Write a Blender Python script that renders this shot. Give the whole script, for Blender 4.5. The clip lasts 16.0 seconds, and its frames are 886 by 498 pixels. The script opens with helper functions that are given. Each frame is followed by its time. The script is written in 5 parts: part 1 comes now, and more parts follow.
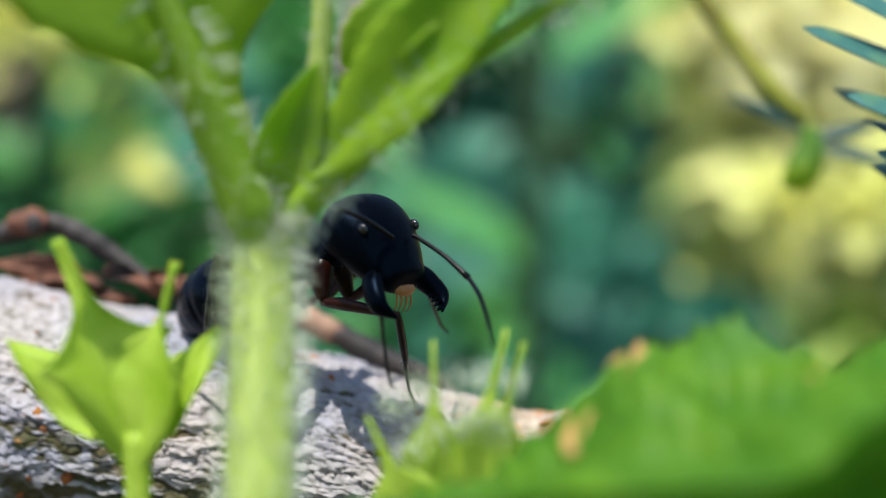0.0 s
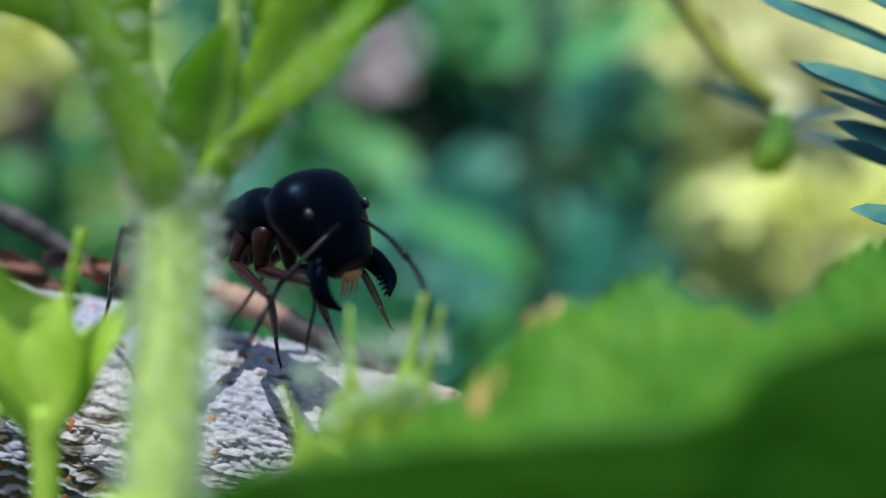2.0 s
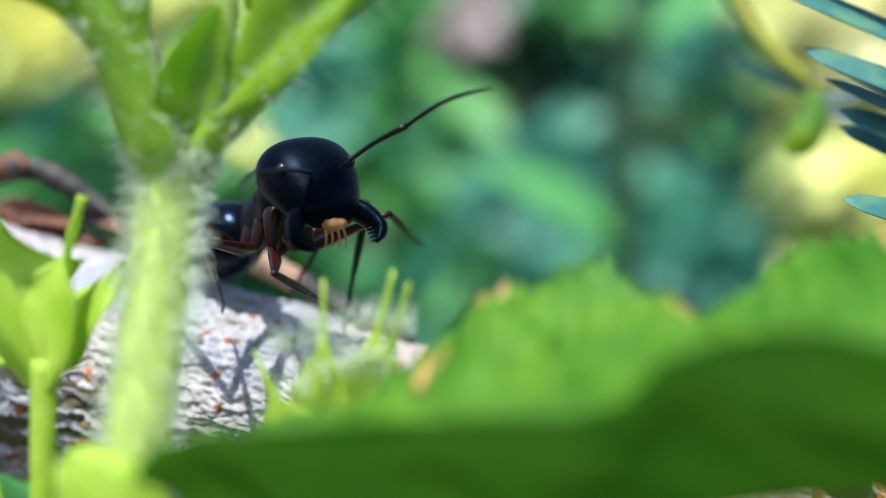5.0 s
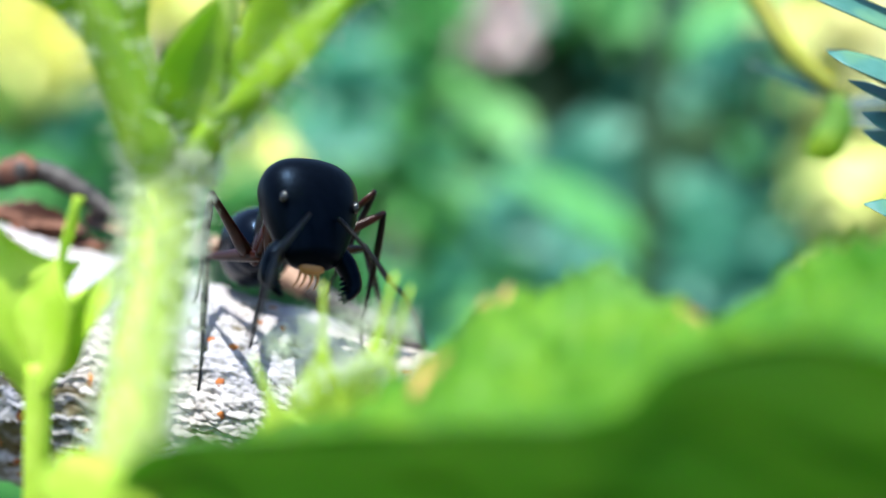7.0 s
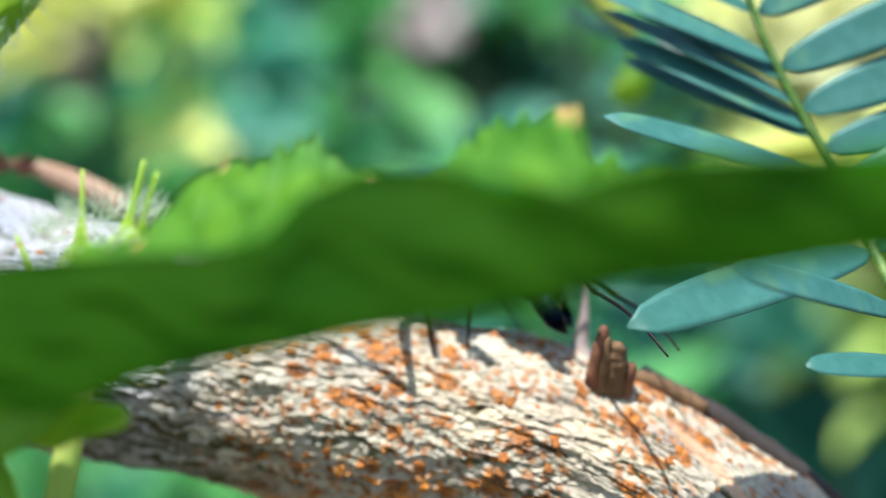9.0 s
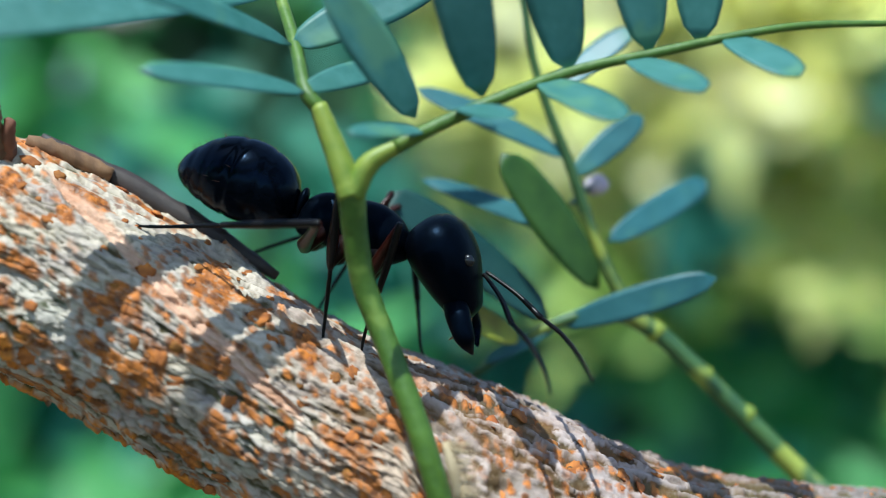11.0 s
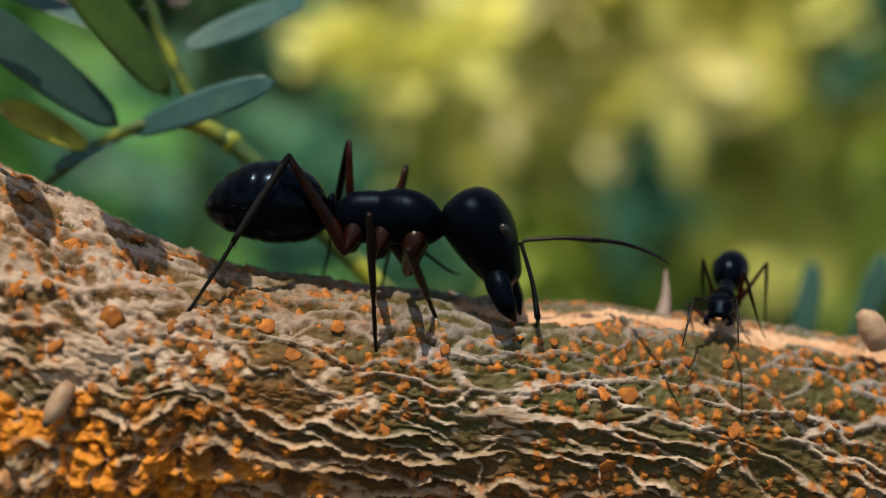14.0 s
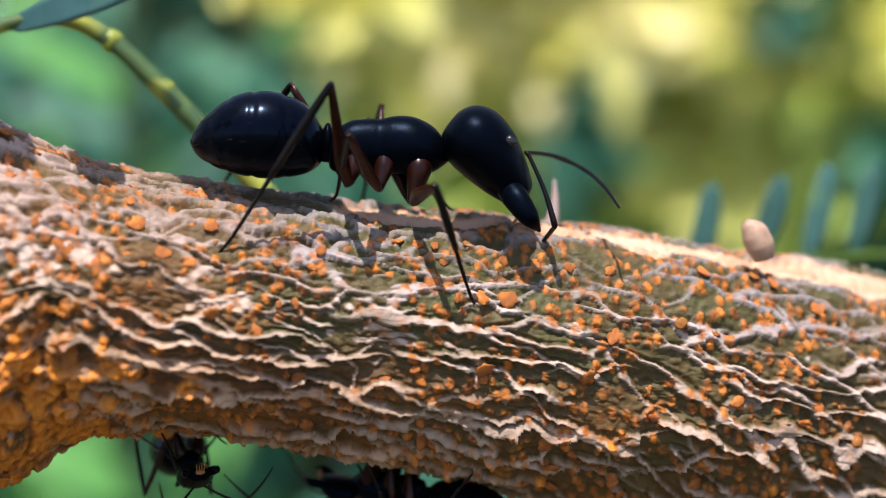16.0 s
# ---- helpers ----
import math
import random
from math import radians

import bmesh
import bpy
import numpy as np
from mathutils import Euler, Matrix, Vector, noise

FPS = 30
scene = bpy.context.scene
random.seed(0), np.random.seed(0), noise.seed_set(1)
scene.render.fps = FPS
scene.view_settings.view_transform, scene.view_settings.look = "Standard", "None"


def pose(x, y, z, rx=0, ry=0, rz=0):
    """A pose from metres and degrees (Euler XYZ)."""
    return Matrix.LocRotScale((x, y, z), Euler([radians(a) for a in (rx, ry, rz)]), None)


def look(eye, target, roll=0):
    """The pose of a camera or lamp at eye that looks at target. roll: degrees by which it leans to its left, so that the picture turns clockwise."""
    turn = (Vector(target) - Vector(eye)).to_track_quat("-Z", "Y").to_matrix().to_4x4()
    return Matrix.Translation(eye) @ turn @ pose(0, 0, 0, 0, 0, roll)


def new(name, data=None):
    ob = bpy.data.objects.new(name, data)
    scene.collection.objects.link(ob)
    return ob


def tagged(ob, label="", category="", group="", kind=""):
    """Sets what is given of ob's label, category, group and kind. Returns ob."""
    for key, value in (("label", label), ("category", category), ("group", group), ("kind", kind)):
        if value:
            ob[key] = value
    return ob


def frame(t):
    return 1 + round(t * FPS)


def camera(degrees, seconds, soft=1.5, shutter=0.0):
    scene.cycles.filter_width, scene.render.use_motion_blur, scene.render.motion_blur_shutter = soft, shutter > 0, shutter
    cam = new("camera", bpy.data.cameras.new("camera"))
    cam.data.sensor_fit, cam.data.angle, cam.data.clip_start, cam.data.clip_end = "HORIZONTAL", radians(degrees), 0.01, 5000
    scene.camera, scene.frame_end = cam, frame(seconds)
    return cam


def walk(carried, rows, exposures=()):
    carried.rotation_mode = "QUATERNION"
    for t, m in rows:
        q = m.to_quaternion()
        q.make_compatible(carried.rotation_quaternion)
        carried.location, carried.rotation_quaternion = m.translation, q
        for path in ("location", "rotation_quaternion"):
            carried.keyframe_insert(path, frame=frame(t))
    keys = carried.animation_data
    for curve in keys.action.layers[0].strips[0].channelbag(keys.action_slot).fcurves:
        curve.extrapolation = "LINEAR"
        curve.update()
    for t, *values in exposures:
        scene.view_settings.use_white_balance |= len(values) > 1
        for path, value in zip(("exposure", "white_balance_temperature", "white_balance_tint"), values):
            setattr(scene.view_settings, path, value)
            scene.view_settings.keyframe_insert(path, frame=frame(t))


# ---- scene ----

MM = 0.001          # lengths below are written in millimetres

# ---- camera ----
cam = camera(38.6, 16.0, soft=1.0)
cam.data.dof.use_dof = True
cam.data.dof.focus_distance = 0.0524
cam.data.dof.aperture_fstop = 22.0


def held(x, y, z, yaw, pitch, roll):
    a, b = radians(yaw), radians(pitch)
    eye = Vector((x, y, z)) * MM
    ahead = Vector((-math.sin(a) * math.cos(b), math.cos(a) * math.cos(b), math.sin(b)))
    return look(eye, eye + ahead, roll)


PATH = [
    (0, -19.04, -51.84, 8.78, 2.13, -2.30, -0.26),
    (0.5, -19.56, -50.78, 8.27, 0.47, -1.24, -0.05),
    (1, -16.09, -50.98, 6.32, 3.00, 0.33, -0.81),
    (1.5, -17.24, -50.20, 7.90, 0.91, -2.24, -0.70),
    (2, -15.79, -49.98, 6.48, 2.90, -1.03, -0.96),
    (2.5, -16.79, -50.57, 6.95, 1.85, -1.95, -0.83),
    (3, -18.13, -50.55, 7.54, 0.09, -3.03, -0.44),
    (3.5, -16.81, -51.02, 7.15, 0.89, -2.88, -0.03),
    (4, -14.10, -51.31, 7.05, 3.58, -2.81, 0.26),
    (4.5, -11.85, -51.62, 7.50, 6.36, -3.26, 0.96),
    (7, -10.59, -50.05, 7.14, 8.74, -2.72, 1.31),
    (7.5, -10.06, -49.66, 6.97, 9.59, -2.71, 1.28),
    (8, -8.49, -50.77, 6.74, 9.94, -3.32, 1.06),
    (8.5, -6.29, -53.20, 4.04, 8.88, -1.98, 1.27),
    (9, -2.17, -54.24, 3.58, 6.47, -2.81, 1.38),
    (9.5, 3.40, -51.30, 0.68, 3.62, -0.89, 0.50),
    (10, 4.15, -49.31, -0.18, -3.22, -2.11, -0.99),
    (10.2, 4.57, -49.12, -1.28, -5.51, -2.36, -1.65),
    (12.3, 27.25, -49.30, -14.22, -3.15, -3.50, 0.19),
    (12.5, 27.01, -49.26, -14.39, -4.45, -3.44, 0.41),
    (13, 28.54, -49.66, -13.92, -5.00, -3.88, 0.76),
    (13.5, 32.43, -50.69, -15.00, -3.25, -3.08, -0.21),
    (14, 33.83, -50.92, -16.83, -4.19, -2.66, -0.79),
    (14.5, 35.07, -50.63, -18.49, -4.76, -2.84, -0.87),
    (15, 35.51, -50.24, -19.05, -5.53, -3.77, -0.52),
    (15.5, 35.67, -50.17, -19.63, -6.38, -3.95, -0.07),
    (16, 36.66, -50.28, -19.08, -6.62, -4.76, 0.19),
]
EXPOSURES = [(0.0, 0.2, 6200, 6), (0.5, 0.02, 5600, 5), (2.0, 0.0, 5500, 5), (3.5, 0.16, 5400, 5), (4.5, 0.42, 5800, 5), (7.0, 1.0, 5950, 4), (8.5, 0.74, 5900, 0), (9.5, 0.66, 5800, 0), (10.2, 0.68, 5650, 0), (12.3, -0.38, 5200, -7), (12.5, -0.3, 5600, -5), (13.0, -0.18, 6000, -3), (13.5, -0.32, 6200, -4), (14.0, -0.34, 8400, 5), (14.5, -0.16, 8600, 9), (15.0, 0.0, 7300, 9), (15.5, 0.42, 6900, 15), (16.0, 0.5, 6700, 18)]
walk(cam, [(t, held(*p)) for t, *p in PATH], EXPOSURES)

# ---- world and sun ----
world = bpy.data.worlds.new("sky")
scene.world = world
world.use_nodes = True
SUN_TO = Vector((-0.15, -0.34, 0.93)).normalized()
wn = world.node_tree.nodes
sky = wn.new("ShaderNodeTexSky")
sky.sky_type = "NISHITA"
sky.sun_disc = False
sky.sun_elevation = math.asin(SUN_TO.z)
sky.sun_rotation = math.atan2(SUN_TO.x, SUN_TO.y)
wn["Background"].inputs["Strength"].default_value = 0.15
world.node_tree.links.new(sky.outputs[0], wn["Background"].inputs["Color"])
sun = new("sun", bpy.data.lights.new("sun", "SUN"))
sun.data.energy = 5.0
sun.data.angle = radians(0.53)
sun.data.color = (1.0, 0.95, 0.86)
sun.matrix_world = look(SUN_TO * 3.0, (0, 0, 0))


# ---- materials ----
def material(name, c1, c2, rough, size_mm, bump=0.0, metal=0.0, translucent=0.0, c3=None, island=0.0, coat=0.0, spec=0.5, stretch=(1, 1, 1), each=0.0, tint=None):
    """Two colours mixed by grain at two sizes, with relief; c3 is a third colour in stains."""
    m = bpy.data.materials.new(name)
    m.use_nodes = True
    n, l = m.node_tree.nodes, m.node_tree.links
    p = n["Principled BSDF"]
    out = n["Material Output"]
    tc = n.new("ShaderNodeTexCoord")
    mp = n.new("ShaderNodeMapping")
    mp.inputs["Scale"].default_value = stretch
    l.new(tc.outputs["Object"], mp.inputs["Vector"])
    fine = n.new("ShaderNodeTexNoise")
    fine.inputs["Scale"].default_value = 1000.0 / size_mm
    fine.inputs["Detail"].default_value = 6
    wide = n.new("ShaderNodeTexNoise")
    wide.inputs["Scale"].default_value = 160.0 / size_mm
    wide.inputs["Detail"].default_value = 3
    for t in (fine, wide):
        l.new(mp.outputs[0], t.inputs["Vector"])
    add = n.new("ShaderNodeMath")
    add.operation = "ADD"
    l.new(fine.outputs["Fac"], add.inputs[0])
    l.new(wide.outputs["Fac"], add.inputs[1])
    ramp = n.new("ShaderNodeMapRange")
    ramp.inputs["From Min"].default_value, ramp.inputs["From Max"].default_value = 0.7, 1.3
    l.new(add.outputs[0], ramp.inputs["Value"])
    mix = n.new("ShaderNodeMix")
    mix.data_type = "RGBA"
    mix.inputs["A"].default_value, mix.inputs["B"].default_value = (*c1, 1), (*c2, 1)
    l.new(ramp.outputs[0], mix.inputs["Factor"])
    col = mix.outputs["Result"]
    if c3:
        stain = n.new("ShaderNodeTexNoise")
        stain.inputs["Scale"].default_value = 300.0 / size_mm
        l.new(mp.outputs[0], stain.inputs["Vector"])
        edge = n.new("ShaderNodeMapRange")
        edge.inputs["From Min"].default_value, edge.inputs["From Max"].default_value = 0.56, 0.68
        l.new(stain.outputs["Fac"], edge.inputs["Value"])
        mix3 = n.new("ShaderNodeMix")
        mix3.data_type = "RGBA"
        mix3.inputs["B"].default_value = (*c3, 1)
        l.new(col, mix3.inputs["A"])
        l.new(edge.outputs[0], mix3.inputs["Factor"])
        col = mix3.outputs["Result"]
    if island:
        geo = n.new("ShaderNodeNewGeometry")
        hsv = n.new("ShaderNodeHueSaturation")
        r1 = n.new("ShaderNodeMapRange")
        r1.inputs["To Min"].default_value, r1.inputs["To Max"].default_value = 1 - island, 1 + island
        r2 = n.new("ShaderNodeMapRange")
        r2.inputs["To Min"].default_value, r2.inputs["To Max"].default_value = 0.5 + island * 0.05, 0.5 - island * 0.05
        l.new(geo.outputs["Random Per Island"], r1.inputs["Value"])
        l.new(geo.outputs["Random Per Island"], r2.inputs["Value"])
        l.new(r1.outputs[0], hsv.inputs["Value"])
        l.new(r2.outputs[0], hsv.inputs["Hue"])
        l.new(col, hsv.inputs["Color"])
        col = hsv.outputs[0]
    if each:
        info = n.new("ShaderNodeObjectInfo")
        hsv = n.new("ShaderNodeHueSaturation")
        r1 = n.new("ShaderNodeMapRange")
        r1.inputs["To Min"].default_value, r1.inputs["To Max"].default_value = 1 - each, 1 + each * 0.5
        l.new(info.outputs["Random"], r1.inputs["Value"])
        l.new(r1.outputs[0], hsv.inputs["Value"])
        l.new(col, hsv.inputs["Color"])
        col = hsv.outputs[0]
    l.new(col, p.inputs["Base Color"])
    p.inputs["Roughness"].default_value = rough
    p.inputs["Metallic"].default_value = metal
    p.inputs["Specular IOR Level"].default_value = spec
    p.inputs["Coat Weight"].default_value = coat
    if tint:
        p.inputs["Specular Tint"].default_value = (*tint, 1)
    p.inputs["Coat Roughness"].default_value = 0.15
    if bump:
        b = n.new("ShaderNodeBump")
        b.inputs["Strength"].default_value = 0.7
        b.inputs["Distance"].default_value = bump * MM
        l.new(add.outputs[0], b.inputs["Height"])
        l.new(b.outputs[0], p.inputs["Normal"])
    if translucent:
        tr = n.new("ShaderNodeBsdfTranslucent")
        l.new(col, tr.inputs["Color"])
        ms = n.new("ShaderNodeMixShader")
        ms.inputs[0].default_value = translucent
        l.new(p.outputs[0], ms.inputs[1])
        l.new(tr.outputs[0], ms.inputs[2])
        l.new(ms.outputs[0], out.inputs["Surface"])
    return m


ANT_BLACK = material("ant_black", (0.0006, 0.001, 0.0018), (0.0012, 0.002, 0.004), 0.36, 0.25, bump=0.016, spec=0.07, tint=(0.22, 0.45, 0.9))
ANT_GASTER = material("ant_gaster", (0.0006, 0.001, 0.002), (0.0014, 0.0022, 0.0045), 0.2, 0.3, bump=0.01, spec=0.14, tint=(0.28, 0.5, 0.95))
ANT_LEG = material("ant_leg", (0.002, 0.0018, 0.002), (0.006, 0.004, 0.004), 0.32, 0.3, bump=0.01, spec=0.2)
ANT_RED = material("ant_red", (0.006, 0.002, 0.0014), (0.042, 0.007, 0.003), 0.32, 0.6, bump=0.012, spec=0.2)
ANT_COXA = material("ant_coxa", (0.003, 0.0012, 0.001), (0.020, 0.0042, 0.002), 0.3, 0.6, bump=0.012, spec=0.2)
ANT_TAN = material("ant_tan", (0.30, 0.12, 0.03), (0.42, 0.2, 0.06), 0.45, 0.3, bump=0.01)
ANT_EYE = material("ant_eye", (0.006, 0.006, 0.008), (0.015, 0.015, 0.018), 0.25, 0.1, bump=0.004)
LEAFLET = material("leaflet_blue_green", (0.045, 0.155, 0.125), (0.08, 0.22, 0.19), 0.5, 0.7, bump=0.04, translucent=0.22, c3=(0.11, 0.25, 0.15))
# darker, bluer leaflet colour with the shade of other leaves put in
LEAFLET_DARK = material("leaflet_dark", (0.013, 0.055, 0.05), (0.028, 0.085, 0.07), 0.45, 1.2, bump=0.03, translucent=0.2)
LEAFLET_OLIVE = material("leaflet_olive", (0.035, 0.09, 0.012), (0.07, 0.15, 0.02), 0.45, 1.2, bump=0.03, translucent=0.25)
STEM_GREEN = material("stem_green", (0.05, 0.105, 0.008), (0.09, 0.165, 0.014), 0.5, 0.5, bump=0.10, c3=(0.15, 0.22, 0.03))
NODE_YELLOW = material("node_yellow", (0.13, 0.20, 0.018), (0.26, 0.30, 0.035), 0.5, 0.5, bump=0.03)
PALE_STEM = material("hairy_stem", (0.44, 0.58, 0.09), (0.64, 0.73, 0.21), 0.6, 0.9, bump=0.05, translucent=0.4, c3=(0.62, 0.50, 0.18), stretch=(1, 1, 0.25))
# leaf mottling with its contrast raised to paint lit and dim patches
SOFT_LEAF = material("soft_leaf", (0.24, 0.46, 0.014), (0.50, 0.66, 0.05), 0.5, 2.6, bump=0.22, translucent=0.64, c3=(0.22, 0.42, 0.06))
BROAD_LEAF = material("broad_leaf", (0.09, 0.30, 0.008), (0.24, 0.50, 0.020), 0.5, 2.2, bump=0.3, translucent=0.82, stretch=(0.5, 1, 1))
UPPER_LEAF = material("upper_leaf", (0.07, 0.27, 0.012), (0.27, 0.50, 0.03), 0.5, 2.4, bump=0.26, translucent=0.6, c3=(0.20, 0.42, 0.10))
SPROUT = material("sprout_leaf", (0.44, 0.64, 0.03), (0.68, 0.82, 0.13), 0.55, 1.6, bump=0.1, translucent=0.5)
TWIG_GREEN = material("twig_green", (0.035, 0.085, 0.03), (0.07, 0.14, 0.035), 0.5, 0.9, bump=0.05, c3=(0.30, 0.34, 0.05))
PETIOLE = material("petiole", (0.27, 0.48, 0.02), (0.44, 0.62, 0.06), 0.5, 1.2, bump=0.06, translucent=0.4)
TWIG_YELLOW = material("twig_yellow", (0.24, 0.27, 0.02), (0.42, 0.40, 0.05), 0.55, 0.9, bump=0.05, c3=(0.20, 0.16, 0.03))
LEAFLET_BLUE = material("leaflet_blue", (0.025, 0.105, 0.115), (0.055, 0.17, 0.18), 0.45, 1.0, bump=0.04, translucent=0.2, c3=(0.07, 0.19, 0.15))
RUST = material("leaf_rust", (0.40, 0.22, 0.06), (0.50, 0.32, 0.10), 0.7, 0.5, bump=0.04)
HAIR = material("plant_hair", (0.70, 0.76, 0.58), (0.80, 0.84, 0.70), 0.5, 0.5, translucent=0.4)
DRY = material("dry_brown", (0.07, 0.026, 0.016), (0.26, 0.10, 0.05), 0.75, 0.9, bump=0.2, c3=(0.025, 0.014, 0.014))
DARK_TWIG = material("dark_twig", (0.02, 0.016, 0.015), (0.05, 0.035, 0.03), 0.6, 0.8, bump=0.08)
LENTICEL = material("lenticel_orange", (0.24, 0.075, 0.018), (0.52, 0.18, 0.03), 0.9, 0.3, bump=0.08, island=0.2, each=0.3)
THORN = material("thorn_grey_pink", (0.28, 0.21, 0.20), (0.42, 0.32, 0.30), 0.6, 0.6, bump=0.05)
STRAW = material("straw", (0.42, 0.30, 0.16), (0.55, 0.42, 0.25), 0.7, 0.4, bump=0.04)
STICK = material("peeled_stick", (0.26, 0.14, 0.09), (0.50, 0.31, 0.21), 0.75, 0.6, bump=0.06, c3=(0.30, 0.15, 0.09))
STUB = material("torn_wood", (0.11, 0.055, 0.025), (0.27, 0.145, 0.065), 0.8, 0.5, bump=0.12, c3=(0.10, 0.045, 0.02), stretch=(1, 1, 0.35))
PETAL = material("petal", (0.75, 0.62, 0.70), (0.82, 0.72, 0.78), 0.6, 0.4, bump=0.03, translucent=0.3)
BUD = material("bud_skin", (0.30, 0.18, 0.12), (0.46, 0.31, 0.22), 0.6, 0.35, bump=0.05)


def bark_material():
    """Grey-green bark under a pale split skin, with orange cork and bare wood; three surface layers say which shows where."""
    m = bpy.data.materials.new("bark")
    m.use_nodes = True
    n, l = m.node_tree.nodes, m.node_tree.links
    p = n["Principled BSDF"]
    tc = n.new("ShaderNodeTexCoord")

    def noise_tex(scale, detail=5, stretch=(1, 1, 1)):
        mp = n.new("ShaderNodeMapping")
        mp.inputs["Scale"].default_value = stretch
        l.new(tc.outputs["Object"], mp.inputs["Vector"])
        t = n.new("ShaderNodeTexNoise")
        t.inputs["Scale"].default_value, t.inputs["Detail"].default_value = scale, detail
        l.new(mp.outputs[0], t.inputs["Vector"])
        return t.outputs["Fac"]

    def ramp(v, a, b):
        r = n.new("ShaderNodeMapRange")
        r.inputs["From Min"].default_value, r.inputs["From Max"].default_value = a, b
        l.new(v, r.inputs["Value"])
        return r.outputs[0]

    def mixed(f, a, b):
        x = n.new("ShaderNodeMix")
        x.data_type = "RGBA"
        l.new(f, x.inputs["Factor"])
        for k, c in (("A", a), ("B", b)):
            if isinstance(c, tuple):
                x.inputs[k].default_value = (*c, 1)
            else:
                l.new(c, x.inputs[k])
        return x.outputs["Result"]

    def layer(name):
        a = n.new("ShaderNodeAttribute")
        a.attribute_name = name
        return a.outputs["Fac"]

    grain, wide = noise_tex(3200, 6), noise_tex(260, 3)
    fibre = noise_tex(900, 5, (0.25, 1, 1))
    green = mixed(ramp(wide, 0.35, 0.65), (0.060, 0.074, 0.020), (0.100, 0.062, 0.020))
    green = mixed(ramp(grain, 0.35, 0.7), green, (0.06, 0.045, 0.016))
    # brown bark; low on the flank it also carries painted shade
    green = mixed(layer("brown"), green, mixed(ramp(fibre, 0.35, 0.7), (0.075, 0.032, 0.011), (0.22, 0.080, 0.016)))
    skin = mixed(ramp(wide, 0.3, 0.7), (0.62, 0.54, 0.45), (0.58, 0.46, 0.33))
    skin = mixed(ramp(fibre, 0.45, 0.75), skin, (0.36, 0.28, 0.25))
    cork = mixed(ramp(grain, 0.3, 0.7), (0.48, 0.14, 0.012), (0.80, 0.29, 0.03))
    cork = mixed(ramp(noise_tex(700, 3), 0.55, 0.66), cork, (0.15, 0.065, 0.025))
    wood = mixed(ramp(fibre, 0.35, 0.7), (0.66, 0.43, 0.30), (0.50, 0.26, 0.15))
    # a pinkish, streaked skin tone mixed in towards the right
    skin = mixed(layer("right_skin"), skin, mixed(ramp(fibre, 0.35, 0.7), (0.64, 0.51, 0.45), (0.41, 0.28, 0.22)))
    # bluish skylight and shade painted over the skin
    skin = mixed(layer("sky_tint"), skin, mixed(ramp(wide, 0.3, 0.7), (0.30, 0.31, 0.41), (0.42, 0.40, 0.47)))
    pore = mixed(ramp(noise_tex(2100, 4), 0.35, 0.65), (0.13, 0.045, 0.014), (0.56, 0.18, 0.024))
    low_skin = n.new("ShaderNodeMath")
    low_skin.operation = "MULTIPLY"
    low_skin.inputs[1].default_value = 0.9
    l.new(layer("brown"), low_skin.inputs[0])
    skin = mixed(low_skin.outputs[0], skin, (0.52, 0.34, 0.21))
    c = mixed(layer("skin"), green, skin)
    c = mixed(layer("pore"), c, pore)
    c = mixed(layer("cork"), c, cork)
    c = mixed(layer("wood"), c, wood)
    l.new(c, p.inputs["Base Color"])
    p.inputs["Roughness"].default_value = 0.62
    p.inputs["Specular IOR Level"].default_value = 0.35
    b = n.new("ShaderNodeBump")
    b.inputs["Strength"].default_value = 1.0
    b.inputs["Distance"].default_value = 0.09 * MM
    rough = n.new("ShaderNodeMath")
    rough.operation = "MULTIPLY_ADD"
    rough.inputs[1].default_value = 1.4
    l.new(fibre, rough.inputs[0])
    l.new(grain, rough.inputs[2])
    l.new(rough.outputs[0], b.inputs["Height"])
    l.new(b.outputs[0], p.inputs["Normal"])
    return m


BARK = bark_material()


# ---- mesh helpers ----
def mesh_of(name, verts, faces, mat, smooth=True):
    me = bpy.data.meshes.new(name)
    me.from_pydata([(v[0] * MM, v[1] * MM, v[2] * MM) for v in verts], [], faces)
    for m in (mat if isinstance(mat, (list, tuple)) else [mat]):
        me.materials.append(m)
    if smooth:
        me.polygons.foreach_set("use_smooth", [True] * len(me.polygons))
    me.update()
    return me


def part(name, shape, mat, parent=None, label="", m=None, smooth=True):
    ob = new(name, mesh_of(name, *shape, mat, smooth))
    if parent is not None:
        ob.parent = parent
    if m is not None:
        ob.matrix_basis = m
    if label:
        ob["label"] = label
    return ob


def thing(name, label, category, m=None, group="", kind=""):
    ob = new(name)
    ob.empty_display_size = 0.002
    if m is not None:
        ob.matrix_basis = m
    return tagged(ob, label, category, group, kind)


def join(*shapes):
    v, f = [], []
    for sv, sf in shapes:
        k = len(v)
        v.extend(sv)
        f.extend([tuple(i + k for i in q) for q in sf])
    return v, f


def smooth_line(pts, n):
    """n points on a soft curve through pts (Catmull-Rom)."""
    p = np.array(pts, float)
    q = np.vstack([2 * p[0] - p[1], p, 2 * p[-1] - p[-2]])
    out = []
    for t in np.linspace(0, len(p) - 1 - 1e-9, n):
        i = int(t)
        u = t - i
        a, b, c, d = q[i:i + 4]
        out.append(0.5 * (2 * b + (c - a) * u + (2 * a - 5 * b + 4 * c - d) * u * u + (3 * b - a - 3 * c + d) * u ** 3))
    return np.array(out)


